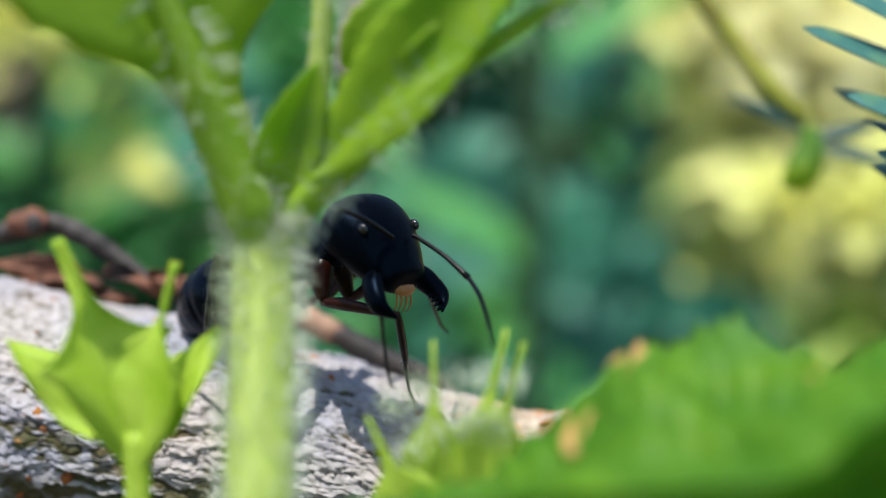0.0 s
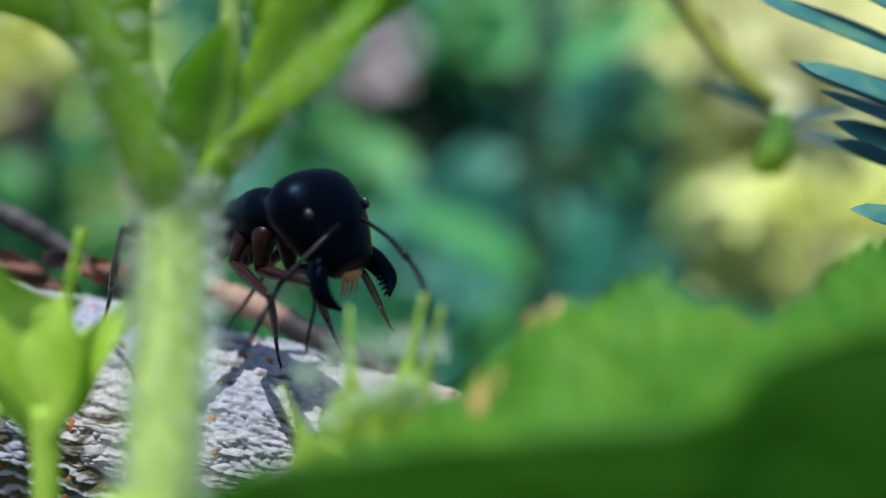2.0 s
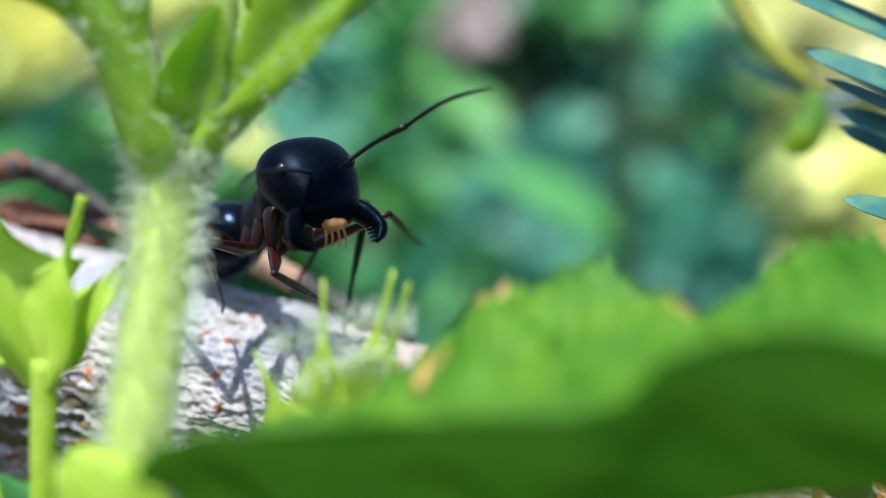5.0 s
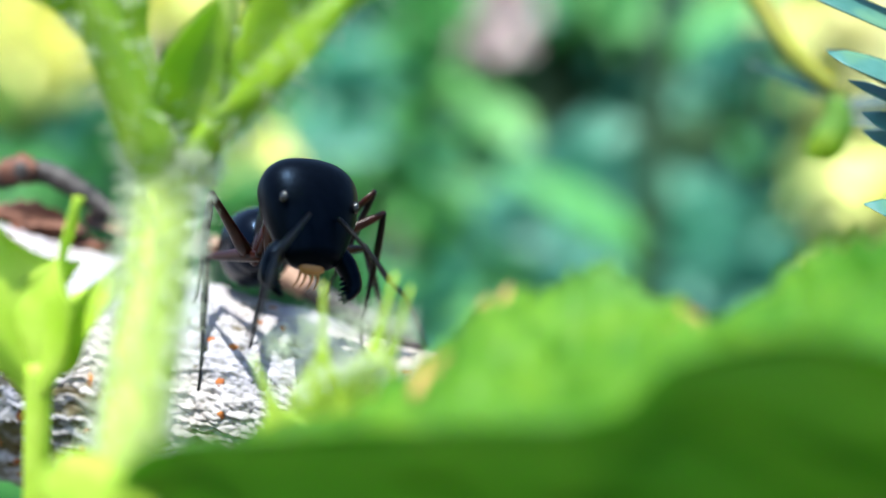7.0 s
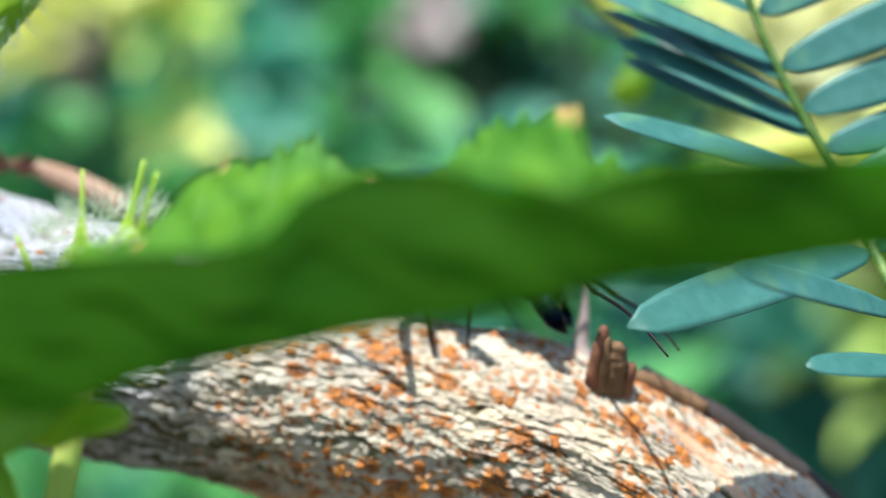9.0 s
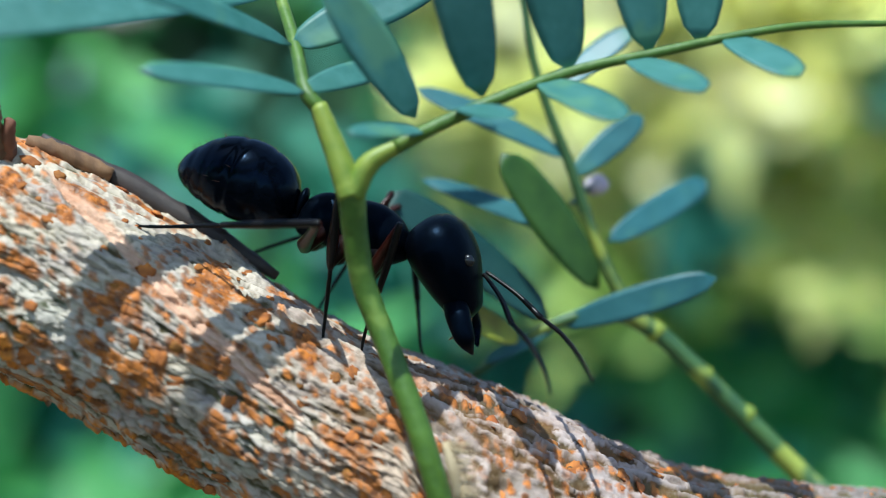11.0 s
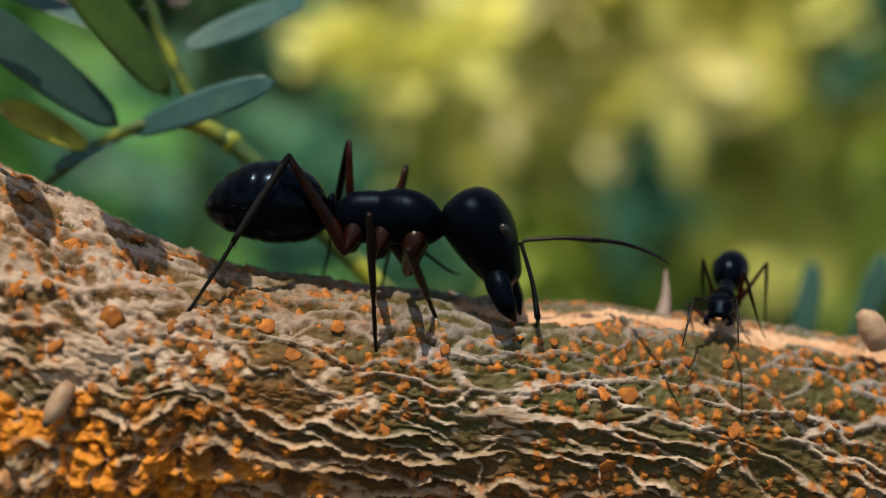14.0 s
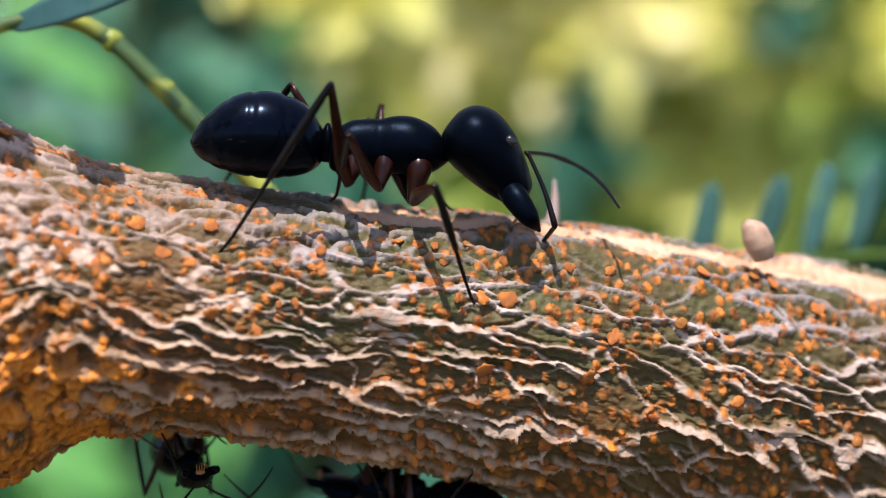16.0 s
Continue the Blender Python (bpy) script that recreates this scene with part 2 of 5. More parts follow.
def tube(pts, radii, n=16, sides=10, flat=1.0, rough=0.0, seed=0, soft=True):
    """A tapering, closed tube along a line; flat squeezes it, rough makes it lumpy."""
    rng = np.random.RandomState(seed)
    line = smooth_line(pts, n) if soft else np.array(pts, float)
    n = len(line)
    r = np.interp(np.linspace(0, 1, n), np.linspace(0, 1, len(radii)), radii)
    verts, faces = [], []
    side = None
    for i in range(n):
        d = line[min(i + 1, n - 1)] - line[max(i - 1, 0)]
        d = d / (np.linalg.norm(d) + 1e-9)
        if side is None:
            ref = np.array([0, 1.0, 0]) if abs(d[1]) < 0.8 else np.array([1.0, 0, 0])
            side = np.cross(d, ref)
        side = side - d * (side @ d)
        side /= np.linalg.norm(side) + 1e-9
        up = np.cross(d, side)
        for k in range(sides):
            a = 2 * math.pi * k / sides
            rr = r[i] * (1 + rough * rng.uniform(-1, 1))
            verts.append(line[i] + rr * (math.cos(a) * side + flat * math.sin(a) * up))
    for i in range(n - 1):
        for k in range(sides):
            k2 = (k + 1) % sides
            faces.append((i * sides + k, i * sides + k2, (i + 1) * sides + k2, (i + 1) * sides + k))
    faces.append(tuple(reversed(range(sides))))
    faces.append(tuple((n - 1) * sides + k for k in range(sides)))
    return verts, faces


def loft(sections, sides=24, power=2.0):
    """A closed body through sections (x, y, z, half width, half height, lean) with superellipse outlines across x."""
    verts, faces = [], []
    for x, y, z, w, h, lean in sections:
        for k in range(sides):
            a = 2 * math.pi * k / sides
            c, s = math.cos(a), math.sin(a)
            c = math.copysign(abs(c) ** (2 / power), c)
            s = math.copysign(abs(s) ** (2 / power), s)
            verts.append((x + lean * h * s, y + w * c, z + h * s))
    n = len(sections)
    for i in range(n - 1):
        for k in range(sides):
            k2 = (k + 1) % sides
            faces.append((i * sides + k, i * sides + k2, (i + 1) * sides + k2, (i + 1) * sides + k))
    faces.append(tuple(reversed(range(sides))))
    faces.append(tuple((n - 1) * sides + k for k in range(sides)))
    return verts, faces


def soft_sections(rows, n):
    return [tuple(r) for r in smooth_line(rows, n)]


def ellipsoid(c, r, seg=14, rings=9, rough=0.0, seed=0):
    rng = np.random.RandomState(seed)
    verts, faces = [(c[0], c[1], c[2] - r[2])], []
    for i in range(1, rings):
        b = math.pi * i / rings - math.pi / 2
        for k in range(seg):
            a = 2 * math.pi * k / seg
            q = 1 + rough * rng.uniform(-1, 1)
            verts.append((c[0] + q * r[0] * math.cos(b) * math.cos(a), c[1] + q * r[1] * math.cos(b) * math.sin(a), c[2] + q * r[2] * math.sin(b)))
    verts.append((c[0], c[1], c[2] + r[2]))
    top = len(verts) - 1
    for k in range(seg):
        k2 = (k + 1) % seg
        faces.append((0, 1 + k2, 1 + k))
        faces.append((top, top - seg + k, top - seg + k2))
        for i in range(rings - 2):
            a = 1 + i * seg
            faces.append((a + k, a + k2, a + seg + k2, a + seg + k))
    return verts, faces


def blade(base, tip, width, normal, bend=0.0, thick=0.12, fold=0.12, rows=12, outline="oblong", teeth=0.0, nteeth=9, cols=3, seed=0, wave=0.0):
    """A leaf blade with thickness from base to tip, folded along its midrib, bent along its length."""
    rng = np.random.RandomState(seed)
    b, t = np.array(base, float), np.array(tip, float)
    d = t - b
    L = np.linalg.norm(d)
    d /= L
    nrm = np.array(normal, float)
    nrm -= d * (nrm @ d)
    nrm /= np.linalg.norm(nrm)
    s = np.cross(d, nrm)
    verts, faces = [], []
    wide = 2 * cols + 1
    for face in (1, -1):
        for i in range(rows + 1):
            u = i / rows
            if outline == "oblong":
                w = width / 2 * min(1, (max(0, 4 * u * (1 - u))) ** 0.42 * (0.88 + 0.2 * u))
            elif outline == "lance":
                w = width / 2 * (math.sin(math.pi * u ** 0.75) ** 0.85 if 0 < u < 1 else 0)
            elif outline == "spiked":
                w = width / 2 * float(np.interp(u, [0, 0.08, 0.3, 0.5, 0.6, 0.66, 0.75, 1.0], [0.12, 0.25, 0.75, 1.0, 0.62, 0.26, 0.13, 0.02]))
            elif outline == "holly":
                w = width / 2 * float(np.interp(u, [0, 0.12, 0.3, 0.42, 0.50, 0.54, 0.6, 0.68, 0.76, 1.0], [0.12, 0.3, 0.55, 0.72, 1.0, 0.66, 0.42, 0.2, 0.1, 0.02]))
            else:
                w = width / 2 * float(np.interp(u, [0, 0.12, 0.22, 0.31, 0.38, 0.47, 0.62, 0.85, 1.0], [0.14, 0.16, 0.18, 0.30, 0.58, 0.84, 1.0, 0.7, 0.05]))
            if teeth:
                w *= 1 - teeth * abs(((u * nteeth) % 1.0) - 0.35)
            w = max(w, 0.03 * width)
            for j in range(wide):
                q = (j - cols) / cols
                off = fold * w * abs(q) + bend * L * (u - u * u) * 1.0 + wave * math.sin(7 * u + 2.2 * q + seed) * abs(q)
                p = b + d * L * u + s * w * q + nrm * (off + face * thick / 2 * (1 - 0.7 * abs(q)) * min(1, 6 * u + 0.2) * min(1, 6 * (1 - u) + 0.2))
                verts.append(p)
    half = (rows + 1) * wide
    for i in range(rows):
        for j in range(wide - 1):
            a = i * wide + j
            faces.append((a, a + 1, a + wide + 1, a + wide))
            faces.append((half + a, half + a + wide, half + a + wide + 1, half + a + 1))
    rim = [j for j in range(wide)] + [i * wide + wide - 1 for i in range(1, rows + 1)] + [rows * wide + j for j in range(wide - 2, -1, -1)] + [i * wide for i in range(rows - 1, 0, -1)]
    for k in range(len(rim)):
        a, c = rim[k], rim[(k + 1) % len(rim)]
        faces.append((a, half + a, half + c, c))
    return verts, faces


# ---- the branch ----
BX = np.array([-150, -60, -41, -30, -25, -22, -18, -13, -8, -4, 0, 3, 6, 10, 12.4, 15, 18.6, 21, 23.4, 25.8, 28.5, 31, 36, 41, 47.5, 56, 63.6, 90, 180])
BT = np.array([28, 8.6, 4.2, 2.1, 0.8, -0.2, -1.4, -2.0, -3.2, -3.6, -5.1, -6.9, -8.6, -11.1, -12.6, -14, -15.5, -16.6, -17.8, -18.9, -20, -20.6, -21.4, -21.9, -22.5, -23.8, -25.1, -30, -48])
CX = np.array([-150, -60, -41, -30, -20, -8, -4, 0, 6, 11.5, 13.8, 15.6, 16.5, 17.6, 20, 24, 25.5, 26.7, 28, 31, 36, 41, 47.5, 56, 63.6, 90, 180])
CB = np.array([15, -4, -7.6, -9.7, -11.4, -12.6, -13.6, -15.4, -18.8, -22.3, -23.5, -24.8, -28, -31.6, -33, -33.1, -32.7, -31.7, -31.1, -31.2, -31.9, -32.8, -34.7, -37, -39, -45, -63])
AX = np.array([-150, -41, -28, -20, -8, 0, 14, 24, 36, 50, 64, 180])
AY = np.array([14, 9, 7.5, 7.5, 6.8, 6.2, 5.2, 4.6, 5.0, 5.8, 7.0, 16])


def branch_at(x):
    """Top, bottom, the axis's depth and the half depth at x."""
    top, bot = np.interp(x, BX, BT), np.interp(x, CX, CB)
    nominal = np.clip(top - bot, 8, 11.0)
    return top, bot, np.interp(x, AX, AY), nominal * 0.5


def bark_point(x, y):
    """The bark's upper surface at x, y (a point on the flank when y lies outside)."""
    top, bot, ay, hy = branch_at(x)
    q = float(np.clip((y - ay) / hy, -0.98, 0.98))
    mid, hz = top - 0.5 * min(top - bot, 11.0), 0.5 * min(top - bot, 11.0)
    return Vector((x, ay + q * hy, mid + hz * math.sqrt(1 - q * q)))


def hash2(i, j, k):
    h = np.sin(i * 127.1 + j * 311.7 + k * 74.7) * 43758.5453
    return h - np.floor(h)


def smooth_noise(u, v, k):
    i, j = np.floor(u), np.floor(v)
    a, b = u - i, v - j
    a, b = a * a * (3 - 2 * a), b * b * (3 - 2 * b)
    return (hash2(i, j, k) * (1 - a) + hash2(i + 1, j, k) * a) * (1 - b) + (hash2(i, j + 1, k) * (1 - a) + hash2(i + 1, j + 1, k) * a) * b


def cells(u, v, k):
    """First and second distance to scattered seeds, one in each unit square."""
    i0, j0 = np.floor(u), np.floor(v)
    f1, f2 = np.full(u.shape, 9.0), np.full(u.shape, 9.0)
    for di in (-1, 0, 1):
        for dj in (-1, 0, 1):
            i, j = i0 + di, j0 + dj
            d = np.hypot(u - i - 0.1 - 0.8 * hash2(i, j, k), v - j - 0.1 - 0.8 * hash2(i, j, k + 1))
            f2 = np.where(d < f1, f1, np.minimum(f2, d))
            f1 = np.minimum(f1, d)
    return f1, f2


def step(x, a, b):
    t = np.clip((x - a) / (b - a), 0, 1)
    return t * t * (3 - 2 * t)


BARK_SKIN = {}      # the finished bark surface, for what sits on it


def build_branch():
    xs = np.concatenate([np.linspace(-150, -46, 60), np.arange(-45.5, 68, 0.105), np.linspace(68.5, 180, 60)])
    na = 380
    # finer steps on the side that faces the viewer
    w = np.linspace(0, 1, na, endpoint=False)
    ang = 2 * math.pi * (w + 0.11 * np.sin(2 * math.pi * w)) - math.pi
    X, A = np.meshgrid(xs, ang, indexing="ij")
    top, bot = np.interp(X, BX, BT), np.interp(X, CX, CB)
    ker = np.ones(9) / 9
    for arr in (top, bot):
        arr[:] = np.apply_along_axis(lambda c: np.convolve(np.pad(c, 4, mode="edge"), ker, "valid"), 0, arr)
    ay, hy = np.interp(X, AX, AY), np.clip(top - bot, 8, 11.0) * 0.5
    hz = (top - bot) * 0.5
    # A = 0 faces the viewer (-y), A = 90 degrees is up
    ca, sa = np.cos(A), np.sin(A)
    ay0, az0 = ay, (top + bot) * 0.5
    arc = A * 5.3
    n1 = smooth_noise(X * 0.35, arc * 0.6, 3.0) - 0.5
    n2 = smooth_noise(X * 1.3, arc * 1.9, 5.0) - 0.5
    n3 = smooth_noise(X * 4.1, arc * 5.5, 8.0) - 0.5
    wu, wv = X + 1.3 * n1 + 0.5 * n2, arc + 0.9 * n1 + 0.45 * n2 + 0.12 * n3
    h1, h2 = cells(wu / 0.8, wv / 0.35, 37.0)
    flake = step(h2 - h1, 0.05, 0.18)
    n4 = smooth_noise(X * 6.5, arc * 3.0, 9.0) - 0.5
    low = step(-sa, -0.75, 0.6)
    right = step(X, 8, 24)
    # the pale skin splits into long overlapping flakes: each rises downwards to a torn lip, then drops to the green below
    skin, relief, notch = np.zeros_like(X), np.zeros_like(X), np.zeros_like(X)
    families = ((0.30, 1.75, 61.0, 0.55, 1.0), (-0.24, 1.9, 67.0, 0.55, 1.0), (0.05, 1.1, 71.0, 0.9, 1.0), (0.50, 3.6, 83.0, 0.2, 0.8), (-0.5, 3.9, 87.0, 0.2, 0.8), (0.04, 0.72, 75.0, 1.0, 0.0), (-0.05, 0.95, 79.0, 1.0, 0.0))
    for slope, period, k, steep, kept in families:
        bend = 1.6 * (smooth_noise(X * 0.22, arc * 0.45, k) - 0.5) + 0.8 * (smooth_noise(X * 0.8, arc * 1.0, k + 1) - 0.5) + 0.22 * n2
        q = (arc + slope * X + bend + 0.13 * n3 + 0.12 * n4) / period
        f = (q - np.floor(q)) * period
        wide = 0.04 + (0.42 - 0.1 * right) * smooth_noise(X * 0.45, arc * 0.9, k + 2) ** 1.6 * (1 - 0.35 * low) + 0.05 * n3
        there = step(smooth_noise(X * 0.28, arc * 0.8, k + 3), 0.34, 0.5)
        there = there * (kept * right + (1 - right) * (1 if kept < 0.5 else 0.35))
        faint = np.clip(0.45 + 0.8 * smooth_noise(X * 0.45, arc * 0.6, k + 4), 0, 1)
        lip = np.maximum(1 - step(f, wide, wide + 0.10), step(f, period - 0.035, period)) * there
        skin = np.maximum(skin, lip * faint)
        notch = np.maximum(notch, there * kept * np.exp(-((f - wide - 0.16) / 0.09) ** 2))
        relief = np.maximum(relief, there * steep * np.clip(1 - f / (0.55 + 0.3 * low), 0, 1) ** 1.3 * (1 - step(f, period - 0.05, period)))
    z00 = az0 + hz * sa
    whole = np.interp(X, [-60, -20, -12, -4, 8, 16, 24, 31, 70], [0.64, 0.72, 0.74, 0.73, 0.68, 0.52, 0.32, 0.15, 0.12]) - 0.10 * step(-sa, 0.0, 0.8)
    whole = whole + 0.20 * step(sa, -0.25, 0.35) * step(X, 20, 26) * (1 - step(X, 38, 48))
    whole = whole + 0.35 * np.exp(-((X - 24.3) / 2.6) ** 2 - ((z00 + 22.9) / 1.1) ** 2)
    patch = smooth_noise(wu * 0.75, wv * 2.1, 91.0) * 0.6 + smooth_noise(wu * 2.0, wv * 4.6, 93.0) * 0.4
    # less pale skin low at the left end, painting the plant's shadow there
    whole = whole - 0.3 * step(-sa, -0.45, 0.3) * (1 - step(X, -22, -14))
    patch = 1 - step(patch, whole - 0.03, whole + 0.04)
    skin = np.maximum(skin, patch * (0.75 + 0.25 * flake))
    skin = np.clip(skin * (0.88 + 0.35 * n3) * (0.82 + 0.18 * flake), 0, 1)
    # less pale skin on the right-hand crest, painting its shaded top
    skin = skin * (1 - 0.5 * step(sa, 0.4, 0.8) * step(X, 22, 30))
    # blue painted in for shade at the left end and skylight along the top
    sky_tint = np.clip((1 - step(X, -25, -17)) * 0.9 + 0.85 * step(sa, 0.1, 0.75) * right, 0, 1) * (0.7 + 0.6 * n1)
    # clustered pores between the flakes
    g1, g2 = cells(X / 0.56 + 0.3 * n3, arc / 0.72, 131.0)
    pore = step(0.36 - g1, 0.0, 0.10) * step(smooth_noise(X * 0.55, arc * 0.8, 135.0), 0.32, 0.52) * step(X, -22, -15)
    blot = step(smooth_noise(X * 0.85, arc * 1.05, 141.0), 0.66, 0.73) * step(X, -20, -15) * (1 - step(X, 14, 20))
    pore = np.maximum(pore, blot * (0.45 + 0.55 * flake))
    pore = pore * (1 - 0.25 * patch * (1 - blot)) * (1 - 0.75 * step(relief, 0.35, 0.6) * right)
    # orange cork on the swollen node and low on the flank
    z0 = az0 + hz * sa
    cork = np.exp(-((X - 22.5) / 5.2) ** 2 - ((z0 + 29.3) / 4.4) ** 2) * 1.8
    cork = cork + (0.42 - 0.2 * step(X, 26, 32)) * step(-sa, -0.15, 0.75) * step(X, -30, -10)
    # brown low on the flank: partly bark colour, partly shade put into it
    brown = step(-sa, -0.25, 0.45) * step(X, 12, 26) * (1 - 0.55 * step(X, 36, 45)) * (0.8 + 0.6 * n1)
    brown = np.maximum(brown, 0.55 * step(X, 8, 15) * (1 - step(X, 30, 40)) * (0.8 + 0.8 * n1))
    cork = step(cork + 0.9 * n2 + 0.5 * n1 + 0.35 * n3, 0.55, 0.8)
    # large rounded cork lumps on the node, with green and pale flakes left between
    knot = np.clip(np.exp(-((X - 22.5) / 5.6) ** 2 - ((z0 + 29.3) / 4.8) ** 2) * 1.6, 0, 1)
    m1, m2 = cells(wu / 1.5 + 0.35 * n2, wv / 1.05 + 0.35 * n3, 121.0)
    swell = step(m2 - m1, 0.0, 0.38)
    keep = step(smooth_noise(wu * 0.6, wv * 0.8, 125.0), 0.22, 0.32)
    cork = cork * (1 - knot) + knot * keep * step(m2 - m1, 0.05, 0.2) * step(cork, 0.2, 0.6)
    # bare wood along two strips
    wood = np.exp(-((A - 1.36 + 0.004 * (X - 40) - 0.12 * n1) / 0.20) ** 2) * step(X, 36.5, 40) * (1 - step(X, 75, 80))
    wood = np.maximum(wood, np.exp(-((A - np.interp(X, [1, 1.85, 3.6, 6.84, 12], [1.12, 1.02, 0.86, 0.50, 0.15])) / 0.10) ** 2) * step(X, 0.5, 2.5) * (1 - step(X, 9, 14)))
    wood = step(wood + 0.4 * (smooth_noise(X * 0.5, arc * 3.0, 97.0) - 0.5) + 0.12 * n3, 0.38, 0.55)
    lump = np.exp(-((X - 21.0) / 4.5) ** 2 - ((A + 0.75) / 0.55) ** 2)
    disp = 0.07 * skin + (0.24 + 0.40 * low * (0.3 + 0.7 * right)) * relief * (1 - 0.5 * knot) * (0.6 + 0.4 * right) + 0.13 * n3 * (1 - 0.4 * skin) + 0.06 * n4 + 0.2 * n2 + 0.5 * n1 + np.interp(X, [0, 24, 32], [0.10, 0.10, 0.05]) * (flake - 1) * (1 - skin * 0.6)
    disp = disp + 0.13 * pore * (1 - skin) + knot * 0.42 * (swell - 0.6) + cork * (1 - knot) * (0.20 * smooth_noise(X * 2.6, arc * 2.2, 51.0) + 0.10 * flake) - 0.22 * wood * (1 - skin * 0.2) + 1.1 * lump
    disp = disp - 0.20 * notch * right * (1 - skin) * (1 - 0.7 * knot) * (1 - wood)
    # a crease beside the swollen node
    crease = np.abs((X - 27.4) - 0.55 * (z0 + 25.8) * (z0 < -25.8)) + 3 * (z0 > -25.0)
    disp = disp - 0.45 * np.exp(-(crease / 0.28) ** 2) * (ca > 0)
    Y = ay0 - (hy + disp) * ca
    Z = az0 + (hz + disp) * sa
    verts = np.stack([X, Y, Z], -1).reshape(-1, 3) * MM
    BARK_SKIN.update(xs=xs, ang=ang, at=np.stack([X, Y, Z], -1))
    nx = len(xs)
    i, j = np.meshgrid(np.arange(nx - 1), np.arange(na), indexing="ij")
    j2 = (j + 1) % na
    quads = np.stack([i * na + j, (i + 1) * na + j, (i + 1) * na + j2, i * na + j2], -1).reshape(-1, 4)
    me = bpy.data.meshes.new("bark")
    me.vertices.add(len(verts))
    me.vertices.foreach_set("co", verts.ravel())
    me.loops.add(quads.size)
    me.loops.foreach_set("vertex_index", quads.ravel())
    me.polygons.add(len(quads))
    me.polygons.foreach_set("loop_start", np.arange(0, quads.size, 4))
    me.polygons.foreach_set("use_smooth", np.ones(len(quads), bool))
    for name, values in (("skin", skin), ("cork", cork), ("wood", wood), ("sky_tint", sky_tint), ("right_skin", 0.8 * right), ("pore", pore), ("brown", brown)):
        a = me.attributes.new(name, "FLOAT", "POINT")
        a.data.foreach_set("value", values.ravel().astype(np.float32))
    me.materials.append(BARK)
    me.update(calc_edges=True)
    me.validate()
    root = thing("branch", "leaning woody branch with pale split bark and orange pores", "branch")
    ob = new("bark", me)
    ob.parent = root
    return root


branch = build_branch()


def thorn(base, tip, r, label, mat=THORN):
    b, t = np.array(base, float), np.array(tip, float)
    mid = (b + t) / 2 + np.array([0.1, 0, 0])
    return part("thorn", tube([b - (t - b) * 0.15, b, mid, t], [r * 1.9, r, r * 0.5, 0.04], n=14, sides=10, rough=0.05), mat, branch, label)


def add_branch_details():
    thorn((-2.3, 6.7, -3.9), (-2.2, 6.8, -0.5), 0.40, "pale grey thorn")
    thorn((48.3, 7.0, -23.0), (48.5, 7.2, -20.7), 0.42, "pale grey-pink thorn")
    # broken stub: a torn block with one long splinter
    part("stub_block", tube([(-0.9, 4.4, -6.0), (-0.85, 3.7, -5.2), (-0.75, 3.2, -4.4), (-0.72, 3.05, -3.9), (-0.62, 2.95, -3.4), (-0.55, 2.95, -3.2)], [0.95, 0.7, 0.55, 0.5, 0.4, 0.15], n=30, sides=12, rough=0.12, seed=4), STUB, branch, "broken tan stub")
    part("stub_splinter", tube([(-1.75, 3.7, -5.6), (-1.65, 3.1, -4.6), (-1.5, 2.8, -3.7), (-1.3, 2.65, -2.7), (-1.22, 2.6, -2.45)], [0.42, 0.36, 0.32, 0.26, 0.1], n=26, sides=8, rough=0.14, seed=6), DRY, branch, "dark reddish splinter")
    part("stub_splinter", tube([(-1.25, 3.3, -5.4), (-1.2, 2.8, -4.4), (-1.1, 2.6, -3.2), (-1.05, 2.55, -2.95)], [0.3, 0.24, 0.2, 0.08], n=20, sides=7, rough=0.14, seed=7), STUB, branch)
    part("stub_splinter", tube([(-0.3, 4.0, -5.7), (-0.1, 3.5, -4.9), (0.05, 3.4, -4.3), (0.08, 3.4, -4.2)], [0.42, 0.32, 0.24, 0.1], n=16, sides=8, rough=0.16, seed=8), DRY, branch)
    part("torn_edge", tube([(0.2, 5.4, -5.0), (1.6, 5.6, -5.6), (3.6, 5.8, -6.5)], [0.3, 0.5, 0.3], n=14, sides=9, rough=0.2, seed=9), STUB, branch, "torn brown edge of bark")
    # black split edge of the bark behind the stub
    part("bark_edge", tube([(0.6, 6.2, -4.9), (3.5, 6.3, -6.6), (7.5, 6.2, -9.0), (10.5, 6.0, -11.0)], [0.3, 0.55, 0.5, 0.2], n=18, sides=8, flat=0.6, rough=0.15, seed=5), DARK_TWIG, branch, "dark split bark edge")


add_branch_details()


# ---- plants beside the branch ----
def line_stem(name, pts, radii, mat, parent, n=22, sides=10, rough=0.03, label=""):
    return part(name, tube(pts, radii, n=n, sides=sides, rough=rough, seed=len(pts)), mat, parent, label)


def leaflet(parent, base, tip, width, normal, mat=LEAFLET, bend=0.06, seed=0, label=""):
    return part("leaflet", blade(base, tip, width, normal, bend=bend, thick=0.16, fold=0.10, rows=14, seed=seed), mat, parent, label)


